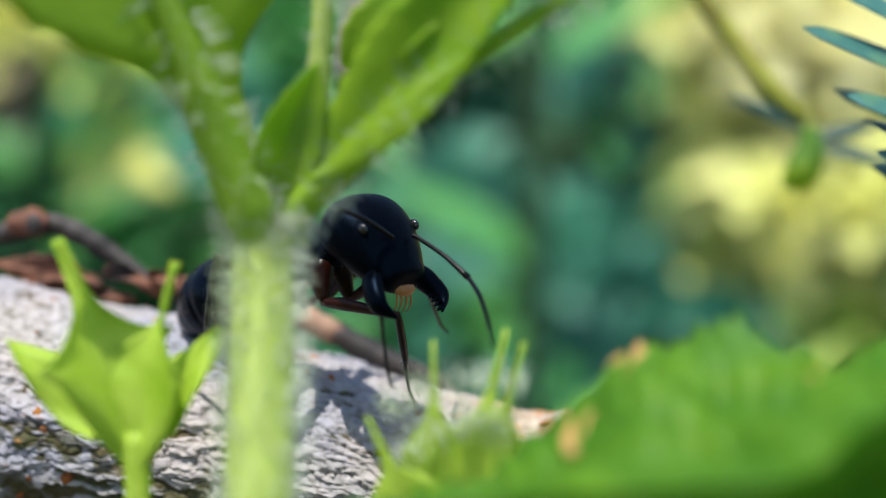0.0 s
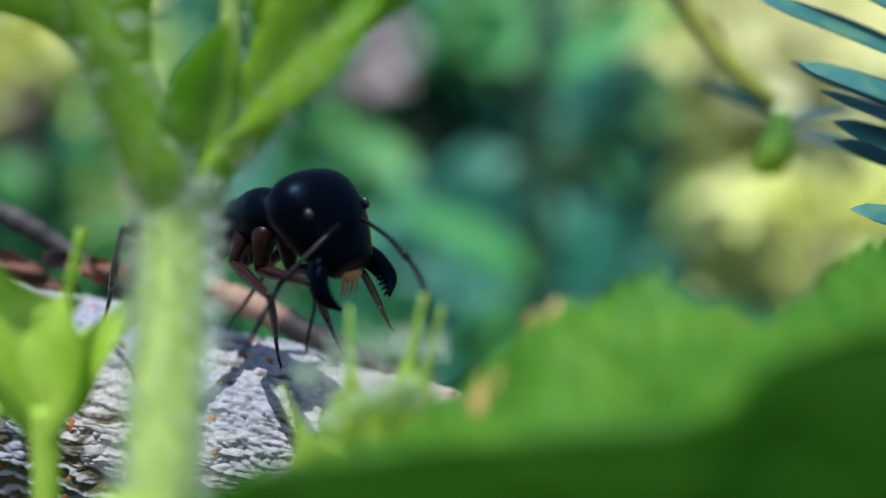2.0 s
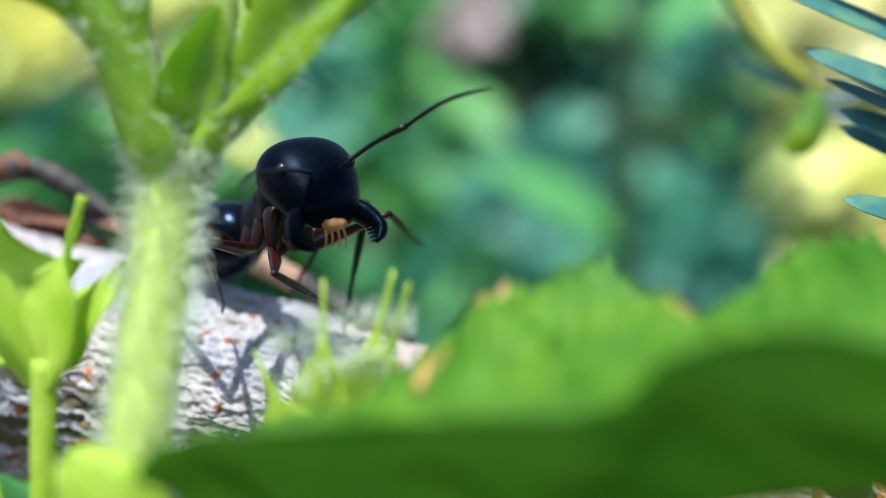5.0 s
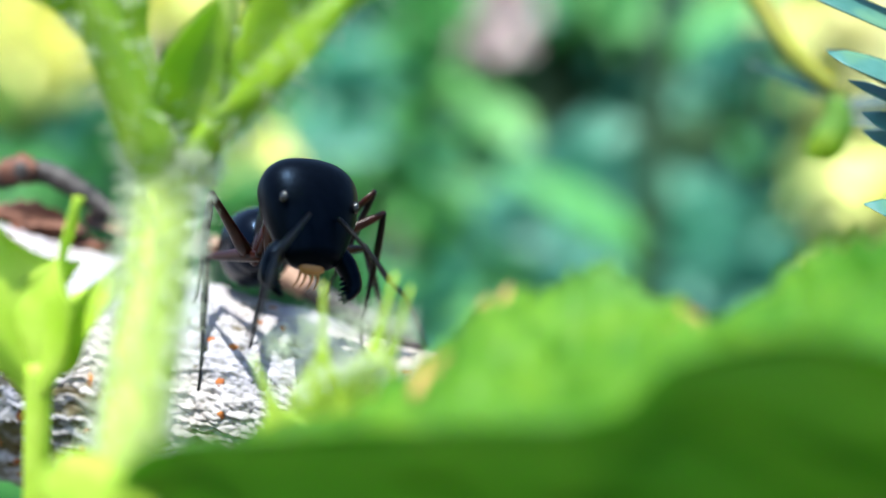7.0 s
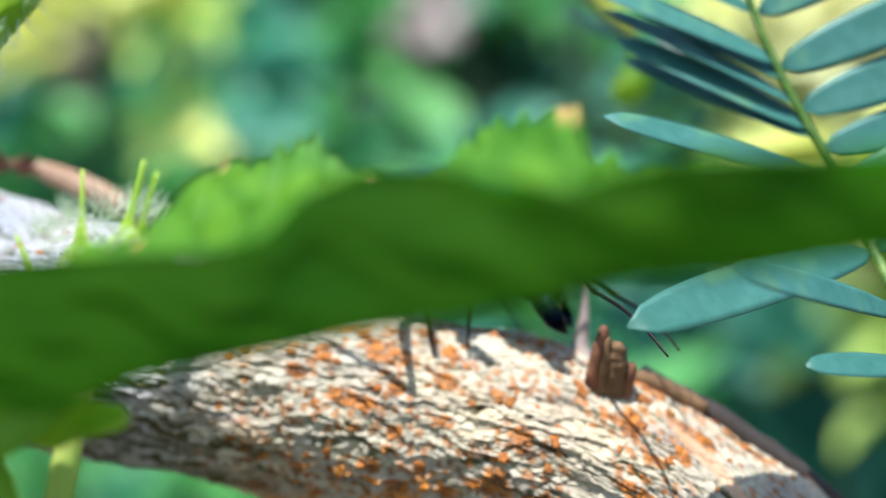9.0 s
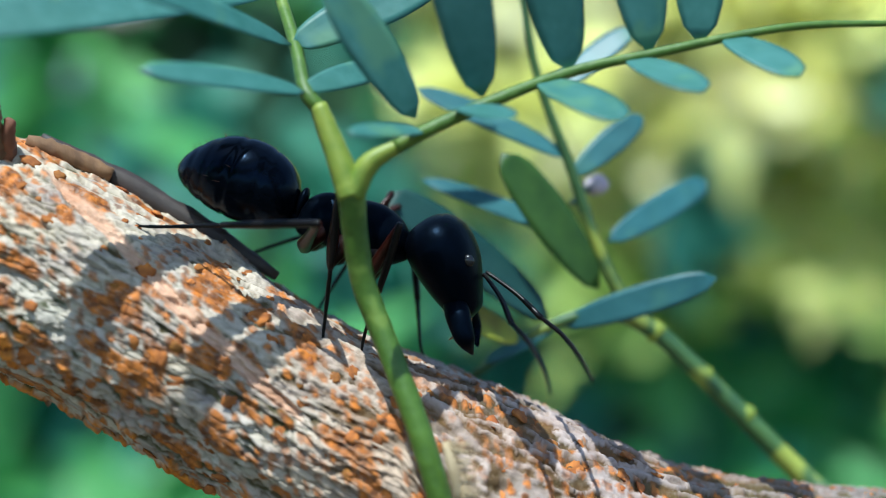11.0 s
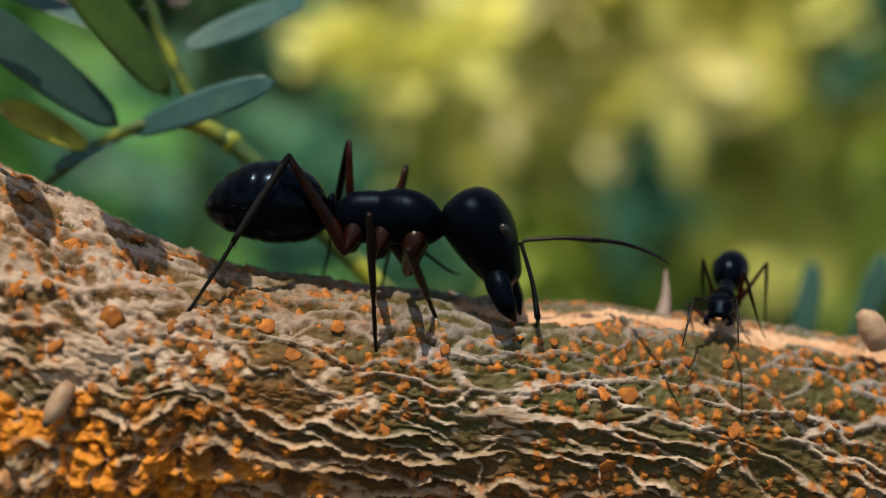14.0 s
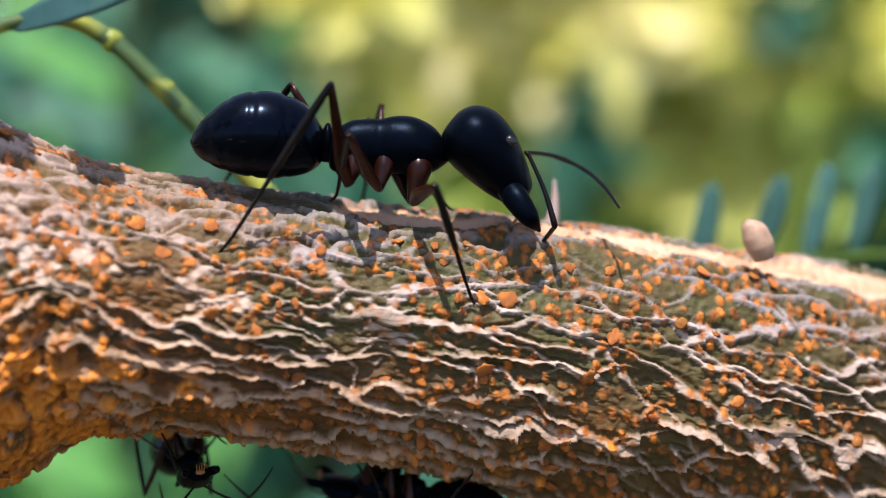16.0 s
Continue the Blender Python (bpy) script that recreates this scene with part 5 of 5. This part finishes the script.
def hop(rows, t):
    """How high a foot is lifted on its way between two stands."""
    for a, b in zip(rows, rows[1:]):
        if a[0] < t < b[0]:
            far = math.dist(a[1:4], b[1:4])
            return min(0.25 * far, 1.2) * math.sin(math.pi * (t - a[0]) / (b[0] - a[0])) if far > 0.8 else 0.0
    return 0.0


def go(ant, body, stride, times, heads=None, stands=None):
    """Key an ant along its way: body(t) gives its pose in millimetres; the legs step so that the feet meet the bark."""
    root, head, legs, s = ant
    dist, gone, last = [], 0.0, None
    poses = [body(t) for t in times]
    for m in poses:
        if last is not None:
            gone += (m.translation - last).length
        last = m.translation
        dist.append(gone)

    def metres(m):
        q = m.copy()
        q.translation = m.translation * MM
        return q

    walk(root, [(t, metres(m)) for t, m in zip(times, poses)])
    neck = Vector((2.2, 0, -0.05)) * s
    if heads:
        rows = []
        for t in times:
            yaw, pitch, roll = heads(t)
            m = Matrix.Rotation(radians(yaw), 4, "Z") @ Matrix.Rotation(radians(-pitch), 4, "Y") @ Matrix.Rotation(radians(roll), 4, "X")
            m.translation = neck * MM
            rows.append((t, m))
        walk(head, rows)
    for femur, tibia, k, sy in legs:
        a, b = THIGH[k] * s, LOWER[k] * s
        hip = Vector((HIPS[k][0], HIPS[k][1] * sy, HIPS[k][2])) * s
        rows1, rows2 = [], []
        for t, m, d in zip(times, poses, dist):
            ph = (d / (stride * s) + (0.5 if (k + (sy > 0)) % 2 else 0.0)) % 1.0
            if ph < 0.7:
                off, lift = 0.5 - ph / 0.7, 0.0
            else:
                q = (ph - 0.7) / 0.3
                off, lift = -0.5 + q, math.sin(math.pi * q)
            foot = Vector((REST[k][0] + 0.55 * stride * off, REST[k][1] * sy, -2.6)) * s
            w = surface_near(m @ foot, 0.06)
            w = w + m.to_3x3() @ Vector((0, 0, 0.9 * s * lift))
            turn, walking = 0.0, True
            for seg in spans((stands or {}).get((k, sy), ())):
                if seg[0][0] <= t <= seg[-1][0]:
                    *w, turn = between(seg, t)
                    walking = False
                    w = Vector(w) + Vector((0, 0, hop(seg, t)))
            f = m.inverted() @ w
            way = f - hip
            reach = min(max(way.length, abs(a - b) + 0.3 * s), (a + b) * 0.985)
            way = way.normalized()
            f = hip + way * reach
            out = Vector(((0.8, 0.75 * sy, 0.2), (0.15, 1.0 * sy, 0.55), (-0.1, 0.4 * sy, 1.0))[k])
            if stands and walking:
                out = Vector((out.x, 1.0 * sy, 0.3))
            out = out.normalized()
            pole = Matrix.Rotation(radians(turn), 3, way) @ (out - way * out.dot(way)).normalized()
            c = (a * a + reach * reach - b * b) / (2 * a * reach)
            c = max(-1, min(1, c))
            knee = hip + way * a * c + pole * a * math.sqrt(1 - c * c)
            fm = bone(hip, knee, pole)
            tm = fm.inverted() @ bone(knee, f, pole)
            rows1.append((t, metres(fm)))
            rows2.append((t, metres(tm)))
        walk(femur, rows1)
        walk(tibia, rows2)


TIMES = sorted([k * 0.25 for k in range(65)] + [10.2, 12.3])
# t, x, y, z of the middle body, heading (0 along +x, negative towards the viewer), nose up, then the head's own yaw, pitch, roll
BIG = [
    (0, -26.94, 2.42, 6.03, -33.5, 22.3, -6.2, -54.4, -0.1),
    (0.5, -27.44, 2.19, 6.47, -45, 23.3, 6.3, -77, -4.8),
    (1, -26.62, 2.75, 6.23, -42.7, 14.2, -8.9, -46.7, -21.3),
    (1.5, -26.52, 2.71, 6.64, -40.9, 9.2, 8.7, -48.5, 8.8),
    (2, -26.31, 2.36, 6.7, -36.5, 8, 6.7, -50.4, 13.6),
    (2.5, -26.43, 2.59, 6.78, -33.7, 11.7, 10.9, -40.5, 16),
    (3, -27.4, 2.25, 6.72, -44.7, 16.8, -8.2, -55.8, -36.4),
    (3.5, -26.58, 0.55, 6.36, -48.9, 15.7, -16.3, -51.9, -33.4),
    (4, -26.09, 1.97, 5.99, -47.1, 16.4, -21.3, -44.8, -27),
    (4.5, -25.73, 2.21, 5.98, -45.9, 21.4, -2.8, -37.7, 11.2),
    (7, -25.71, 2.55, 5.73, -60.7, 20.1, -1.3, -67.1, -11.9),
    (7.5, -25.7, 3.15, 5.32, -54.7, 16.8, -6.4, -61.8, -1.4),
    (8, -23.51, 5.82, 4.28, -21.5, 2.7, -17.3, -39.4, -10.1),
    (8.5, -16.91, 5, 2.42, -12, -6, 0, -37, 0),
    (9, -9, 5, 0.4, -5, -4, 0, -34, 0),
    (9.5, -3.77, 3.98, 0.23, -12.2, 1.6, 3.6, -45.7, -1.2),
    (10, 2.17, 4.93, -2.33, -16.7, -13.9, 0.8, -51.6, 1.7),
    (10.2, 5.29, 4.61, -4.7, -20.7, -16.6, 0.5, -55, 1.2),
    (11.2, 15, 4.5, -9.6, -10, -22, 0, -32, 0),
    (12.3, 24.61, 3.51, -14.08, -7.9, -9.4, 1.2, -37.7, 0.6),
    (12.5, 25.21, 3.87, -14.24, -9.4, -6.4, -1.2, -43.2, 1.2),
    (13, 28.94, 3.57, -16.02, -2.8, -7.2, -9.1, -42.2, 0.6),
    (13.5, 32.18, 4.05, -16.92, -10.5, 1.1, -12.6, -39.9, 0.8),
    (14, 35.61, 3.69, -18.13, -10.1, -5.9, -1.7, -44.5, 0.7),
    (14.5, 36.53, 3.11, -18.76, -30.2, -8.6, -14.8, -48.4, 0.3),
    (15, 36.86, 2.49, -20.31, -41.2, -20.4, -15.3, -49.4, 6.7),
    (15.5, 37.51, 2.53, -19.62, -34.3, -11.4, 3.4, -39.1, 3.5),
    (16, 40.61, 2.7, -19.35, -1.5, -2.8, -6.3, -35.5, 0),
]


# where the feet stand, per leg: t, x, y, z and how far the knee turns about the line from hip to foot
STEPS = {
    (0, -1): [(0, -22.43, 2.65, -0.02, -16), (0.5, -22.98, 2.66, -0.29, -22), (1, -22.6, 2.4, 0.3, -18), (1.5, -22.31, 1.82, 0.57, -19), (2, -22.69, 2.67, 1.16, -7), (2.5, -22.56, 2.32, 1.06, -2), (3, -22.6, 2, 1, -6), (3.5, -23.18, 0.77, 1.83, -6), (4, -22.3, 2, 1.2, -10), (4.5, -21.6, 1.6, 1.4, -14), (7, -27.43, 3.49, -0.45, 128), (9.5, -2.54, 4.28, -3.68, 19), (10, 5.09, 2.17, -9.66, -2), (10.2, 5.37, 4.66, -9.37, 25), (12.3, 29.39, 2.85, -20.41, 11), (12.5, 30.37, 3.03, -20.83, 9), (13, 32.07, 2.38, -21.49, 18), (13.5, 37.26, 1.64, -22.96, 8), (14, 37.76, 2.77, -23.09, 28), (14.5, 37.46, 3, -22.94, 13), (15, 37.24, 0.94, -25.62, 2), (15.5, 37.23, 0.1, -25.89, 18), (16, 43.78, 0.34, -25.55, 36)],
    (0, 1): [(0, -21.1, 5.03, 2.73, 33), (0.5, -21.78, 3.8, 1.12, 44), (1, -20.56, 5.4, 1.51, 32), (1.5, -19.68, 6.72, 3.85, 12), (2, -20.72, 4.97, 1.79, 46), (2.5, -19.77, 6.65, 5.52, 10), (3.5, -22.51, 1.65, 1.68, 42), (4, -20.17, 4.61, 2.78, 23), (4.5, -19.46, 7.14, 4.37, 9), (7, -22.15, 8.81, 0.37, -49), (7.5, -21.98, 8.13, 0.67, -44), (10, 2.88, 4.64, -6.94, -40), (12.5, 27.99, 4.27, -19.6, -24), (13.5, 34.3, 5.5, -20.72, -46), (15, 42.23, 1.35, -23.33, 51)],
    (1, -1): [(2, -25.65, 4.05, 0.63, -61), (2.5, -27.06, 3.62, -0.77, -45), (4, -28, 3.21, 1.48, -79), (4.5, -27.9, 3.3, 1.5, -71), (7, -29.25, 2.28, -2.14, 63), (7.5, -29.17, 2.23, -1.86, -38), (8, -29.69, 2.32, -2.49, 77), (9.5, -6.08, 2.72, -5.86, -3), (10.2, 1.57, 6.59, -6.22, 3), (12.3, 22.43, 0.98, -20.52, 3), (12.5, 22.51, 0.59, -20.64, -1), (13, 29.18, 0.27, -23.24, 3), (13.5, 29.59, 1.36, -22.78, -1), (14, 34.82, 0.85, -24.03, 4), (14.5, 35.13, 1.32, -24.52, -7), (15, 35.15, 0.1, -25.16, -15), (15.5, 35.07, 0.19, -25.49, 0), (16, 38.28, 4.42, -21.55, -8)],
    (1, 1): [(12.5, 23.77, 6.56, -18.46, -28), (13, 27.49, 6.41, -19.52, 1), (13.5, 31.94, 7.21, -21.3, -20), (15, 38, 8.09, -22.51, -23), (15.5, 38.5, 8.5, -22.9, -25), (16, 39.41, 8.7, -23.04, -12)],
    (2, -1): [(7, -30.57, 5.23, 1.53, -53), (7.5, -31.51, 6.11, 2.06, -36), (8, -34.03, 9.98, 4.62, -21), (9.5, -9.01, 3.79, -5.38, -42), (12.3, 16.35, 5, -16.09, -39), (12.5, 16.89, 5.95, -16.66, -39), (13, 21.5, 0.48, -20.19, 20), (13.5, 21.28, 0.46, -20.32, 42), (14, 26.95, 0.43, -22, 20), (14.5, 27.05, 0.5, -22.05, 43), (15, 27.5, 0.9, -21.56, 48), (15.5, 27.07, 0.56, -21.97, 43), (16, 33.56, 0.63, -23.58, -8)],
    (2, 1): [(10, -5.22, 9.84, -4.71, -9), (12.3, 13.43, 9.22, -12.74, -74), (12.5, 13.61, 9.34, -13.09, -71), (13, 17.7, 8.05, -15.51, -37), (13.5, 25.88, 8.9, -19.69, -29), (14, 32.39, 8.79, -21.38, -16), (14.5, 30.69, 8.26, -20.75, -30), (15, 32.38, 9.03, -22.83, -29), (15.5, 32.41, 8.93, -22.71, -27), (16, 32.41, 8.37, -22.14, -32)],
}
# how the feelers point in the head's space: t, turn and rise of the shaft, turn and rise of the whip
FEELERS = {
    1: [(0, 0, 3, -35, 3), (0.5, 27, 40, -14, 33), (1, 22, 20, 9, 5), (1.5, 4, 47, -5, 20), (2, -13, 17, -36, 13), (2.5, -25, 24, -24, 5), (3, 46, 37, 2, 22), (3.5, 13, 14, -10, 9), (4, 46, 23, 18, 17), (4.5, 69, 51, 25, 41), (7, 31, -1, -6, 26), (7.5, 49, 45, 26, 31), (8, -30, 23, -43, 16), (9.5, 52, -4, -42, -1), (10, 57, -10, -51, 2), (10.2, -57, 30, -56, 14), (12.3, 22, -5, -55, 1), (12.5, 54, -6, -54, 1), (13, 52, 11, -28, -2), (13.5, 25, 8, -42, 7), (14, 11, 50, -59, 22), (14.5, 31, 44, -33, 35), (15, 14, 29, -32, 40), (15.5, -37, 37, -34, 17), (16, 55, 17, -59, -2)],
    -1: [(0, -104, 20, -48, -15), (1, -69, -8, -29, -13), (1.5, -68, -10, -38, -7), (2, -77, -36, -56, -12), (2.5, -87, -10, -76, -42), (3, -90, 38, -52, 31), (3.5, -36, -20, -2, 8), (4, -43, -18, -12, -19), (4.5, -66, 19, -34, 20), (7, -36, 8, -21, 2), (10.2, -55, 4, -47, 6), (12.3, -40, -3, -74, 0), (12.5, -56, 5, -46, -7), (13, -72, -4, -52, -1), (13.5, -91, 24, -84, 31), (14, -15, -25, 80, -20), (14.5, -62, 83, -57, 40), (15, -36, -2, -41, 38), (15.5, -52, 13, -56, 11), (16, -15, -30, 85, -25)],
}


def big_body(t):
    x, y, z, yaw, pitch = between(BIG, t)[:5]
    a, b = radians(yaw), radians(pitch)
    return body_pose(x, y, z, (math.cos(a) * math.cos(b), math.sin(a) * math.cos(b), math.sin(b)), (0, 0, 1))


def big_head(t):
    return between(BIG, t)[5:8]


# t, place, heading vector, up vector
SMALL = [
    (0.0, 29.0, 10.2, -30.0, 0.1, 0.4, -1.0, 0.0, 1.0, 0.0), (9.0, 28.5, 8.0, -31.9, 0.1, -1.0, 0.0, 0.0, 0.0, -1.0), (10.6, 29.0, -0.6, -27.5, 0.2, -0.1, 1.0, 0.0, -1.0, -0.1),
    (12.3, 30.8, 0.35, -21.6, 0.45, 0.65, 0.75, -0.1, -0.75, 0.65), (12.5, 31.0, 0.4, -21.6, 0.35, 0.68, 0.75, -0.1, -0.75, 0.65), (12.75, 31.6, -0.4, -22.8, 0.9, 0.3, 0.35, 0.0, -0.85, 0.5), (13.0, 32.9, -0.8, -23.9, 1.0, 0.1, 0.02, 0.0, -0.9, 0.45),
    (13.5, 45.3, -0.3, -25.5, 1.0, 0.15, 0.05, 0.0, -0.85, 0.5), (13.75, 49.3, 1.0, -24.0, 0.5, 0.5, 0.6, 0.2, -0.7, 0.7), (14.0, 50.4, 4.2, -21.8, -0.35, -0.8, -0.35, -0.1, -0.3, 1.0), (14.25, 49.3, 7.0, -20.6, -0.9, -0.3, 0.0, 0.0, 0.0, 1.0),
    (14.5, 47.8, 9.0, -19.7, -1.0, 0.05, 0.1, 0.0, 0.2, 1.0), (15.0, 46.6, 10.0, -19.9, -0.8, 0.55, 0.05, 0.0, 0.4, 1.0), (15.2, 43.6, 10.8, -20.8, -0.7, 0.5, -0.55, 0.0, 0.8, 0.7), (15.5, 41.2, 11.8, -23.6, -0.7, 0.5, -0.7, 0.0, 0.9, 0.4), (16.0, 41.2, 12.0, -27.4, -0.3, 0.1, -1.0, 0.0, 1.0, -0.1)
]


def small_body(t):
    r = between(SMALL, t)
    return body_pose(*r[:3], r[3:6], r[6:9])


big_ant = build_ant("black_ant", "large black ant with reddish legs walking along the branch", 1.0, 1.0)
small_ant = build_ant("small_ant", "small dull black ant running over the bark", 0.48, 0.62)
hanging_ant = build_ant("small_ant", "small black ant hanging under the branch", 0.58, 0.65)
other_ant = build_ant("small_ant", "small black ant clinging under the branch", 0.68, 0.65)


def hanging_body(t):
    q = 0.25 * math.sin(2.1 * t)
    return body_pose(31.6 + q, 5.2, -32.9, (0.3, -1, 0.05 + 0.1 * q), (0, 0.1, -1))


def other_body(t):
    q = 0.3 * math.sin(1.7 * t + 1)
    return body_pose(40.6 + q, 5.0, -34.4, (-0.9, 0.4, 0.1), (0, 0.1, -1))


def feelers(ant, rows):
    """Key the two feelers, shaft and whip, from the rows of each side."""
    root, head, legs, s = ant
    shafts = [c for c in head.children if c.name.split(".")[0] == "antenna"]
    whips = [c for c in head.children if c.name.split(".")[0] == "antenna_tip"]

    def aim(turn, rise):
        a, b = radians(turn), radians(rise)
        return Vector((math.cos(a) * math.cos(b), math.sin(a) * math.cos(b), math.sin(b)))

    for sy, shaft, whip in zip((1, -1), shafts, whips):
        at = shaft.matrix_basis.translation.copy()
        first, second = [], []
        for t in TIMES:
            a1, e1, a2, e2 = between(rows[sy], t)
            elbow = at + aim(a1, e1) * SHAFT * s * MM
            first.append((t, bone(at, elbow, Vector((0, 0.2, 1)))))
            second.append((t, bone(elbow, elbow + aim(a2, e2), Vector((0, 0.2, 1)))))
        walk(shaft, first)
        walk(whip, second)


# ---- the bark's pores, each its own small crust ----
def build_pores():
    rng = np.random.RandomState(31)
    shapes = [mesh_of("lenticel", *ellipsoid((0, 0, 0), (0.24 + 0.06 * (k % 3), 0.26 + 0.05 * (k % 2), 0.06), 13, 6, 0.32, 70 + k), LENTICEL) for k in range(8)]

    xs, ang, at = BARK_SKIN["xs"], BARK_SKIN["ang"], BARK_SKIN["at"]

    def spot(x, a):
        i, j = int(np.argmin(abs(xs - x))), int(np.argmin(abs(ang - a)))
        across, along = at[i, j + 4] - at[i, j - 4], at[i + 4, j] - at[i - 4, j]
        n = np.cross(along, across)
        n = n / np.linalg.norm(n)
        if n[1] * -math.cos(a) + n[2] * math.sin(a) < 0:
            n = -n
        return Vector(at[i, j]), Vector(n)

    places = []
    while len(places) < 560:
        x = -19 + 85 * rng.rand() if rng.rand() < 0.93 else rng.uniform(-44, -19)
        a = rng.uniform(-1.2, 1.55)
        if x > 37 and a > 1.0:
            continue
        if all(abs(x - q[0]) > 0.55 or abs(a - q[1]) > 0.10 for q in places):
            places.append((x, a))
    near = [p for p in places if -18 < p[0] < 62]
    near = near[:300]
    for k, (x, a) in enumerate(near):
        p, n = spot(x, a)
        ob = new("lenticel", shapes[k % 8])
        ob.parent = branch
        turn = n.to_track_quat("Z", "X").to_matrix().to_4x4() @ Matrix.Rotation(rng.uniform(0, 6.28), 4, "Z")
        sc = 0.6 + 0.85 * rng.rand() ** 1.6
        turn.translation = (p - n * 0.025) * MM
        ob.matrix_basis = turn @ Matrix.Diagonal((sc, sc * rng.uniform(0.7, 1.1), sc, 1))
    rest = []
    for k, (x, a) in enumerate(p for p in places if p not in near):
        p, n = spot(x, a)
        sc = rng.uniform(0.5, 1.2)
        verts, faces = ellipsoid((0, 0, 0), (0.27 * sc, 0.22 * sc, 0.06 * sc), 9, 6, 0.32, k)
        turn = n.to_track_quat("Z", "X").to_matrix() @ Matrix.Rotation(rng.uniform(0, 6.28), 3, "Z")
        rest.append(([p - n * 0.02 + turn @ Vector(v) for v in verts], faces))
    ob = part("fine_cork", join(*rest), LENTICEL, branch)
    ob["kind"] = "stuff"


build_pores()


def motions():
    go(big_ant, big_body, 5.0, TIMES, big_head, STEPS)
    go(small_ant, small_body, 5.0, TIMES)
    go(hanging_ant, hanging_body, 5.0, TIMES)
    go(other_ant, other_body, 5.0, TIMES)
    feelers(big_ant, FEELERS)
    calm = {sy: [(t, sy * a, b, sy * c, d) for t, a, b, c, d in ((0, 45, 25, 20, -30), (8, 35, 40, 10, -10), (12.4, 50, 20, 15, -40), (13.2, 40, 45, 25, -15), (14.2, 30, 30, 5, -30), (16, 45, 20, 20, -35))] for sy in (1, -1)}
    for ant in (small_ant, hanging_ant, other_ant):
        feelers(ant, calm)


motions()
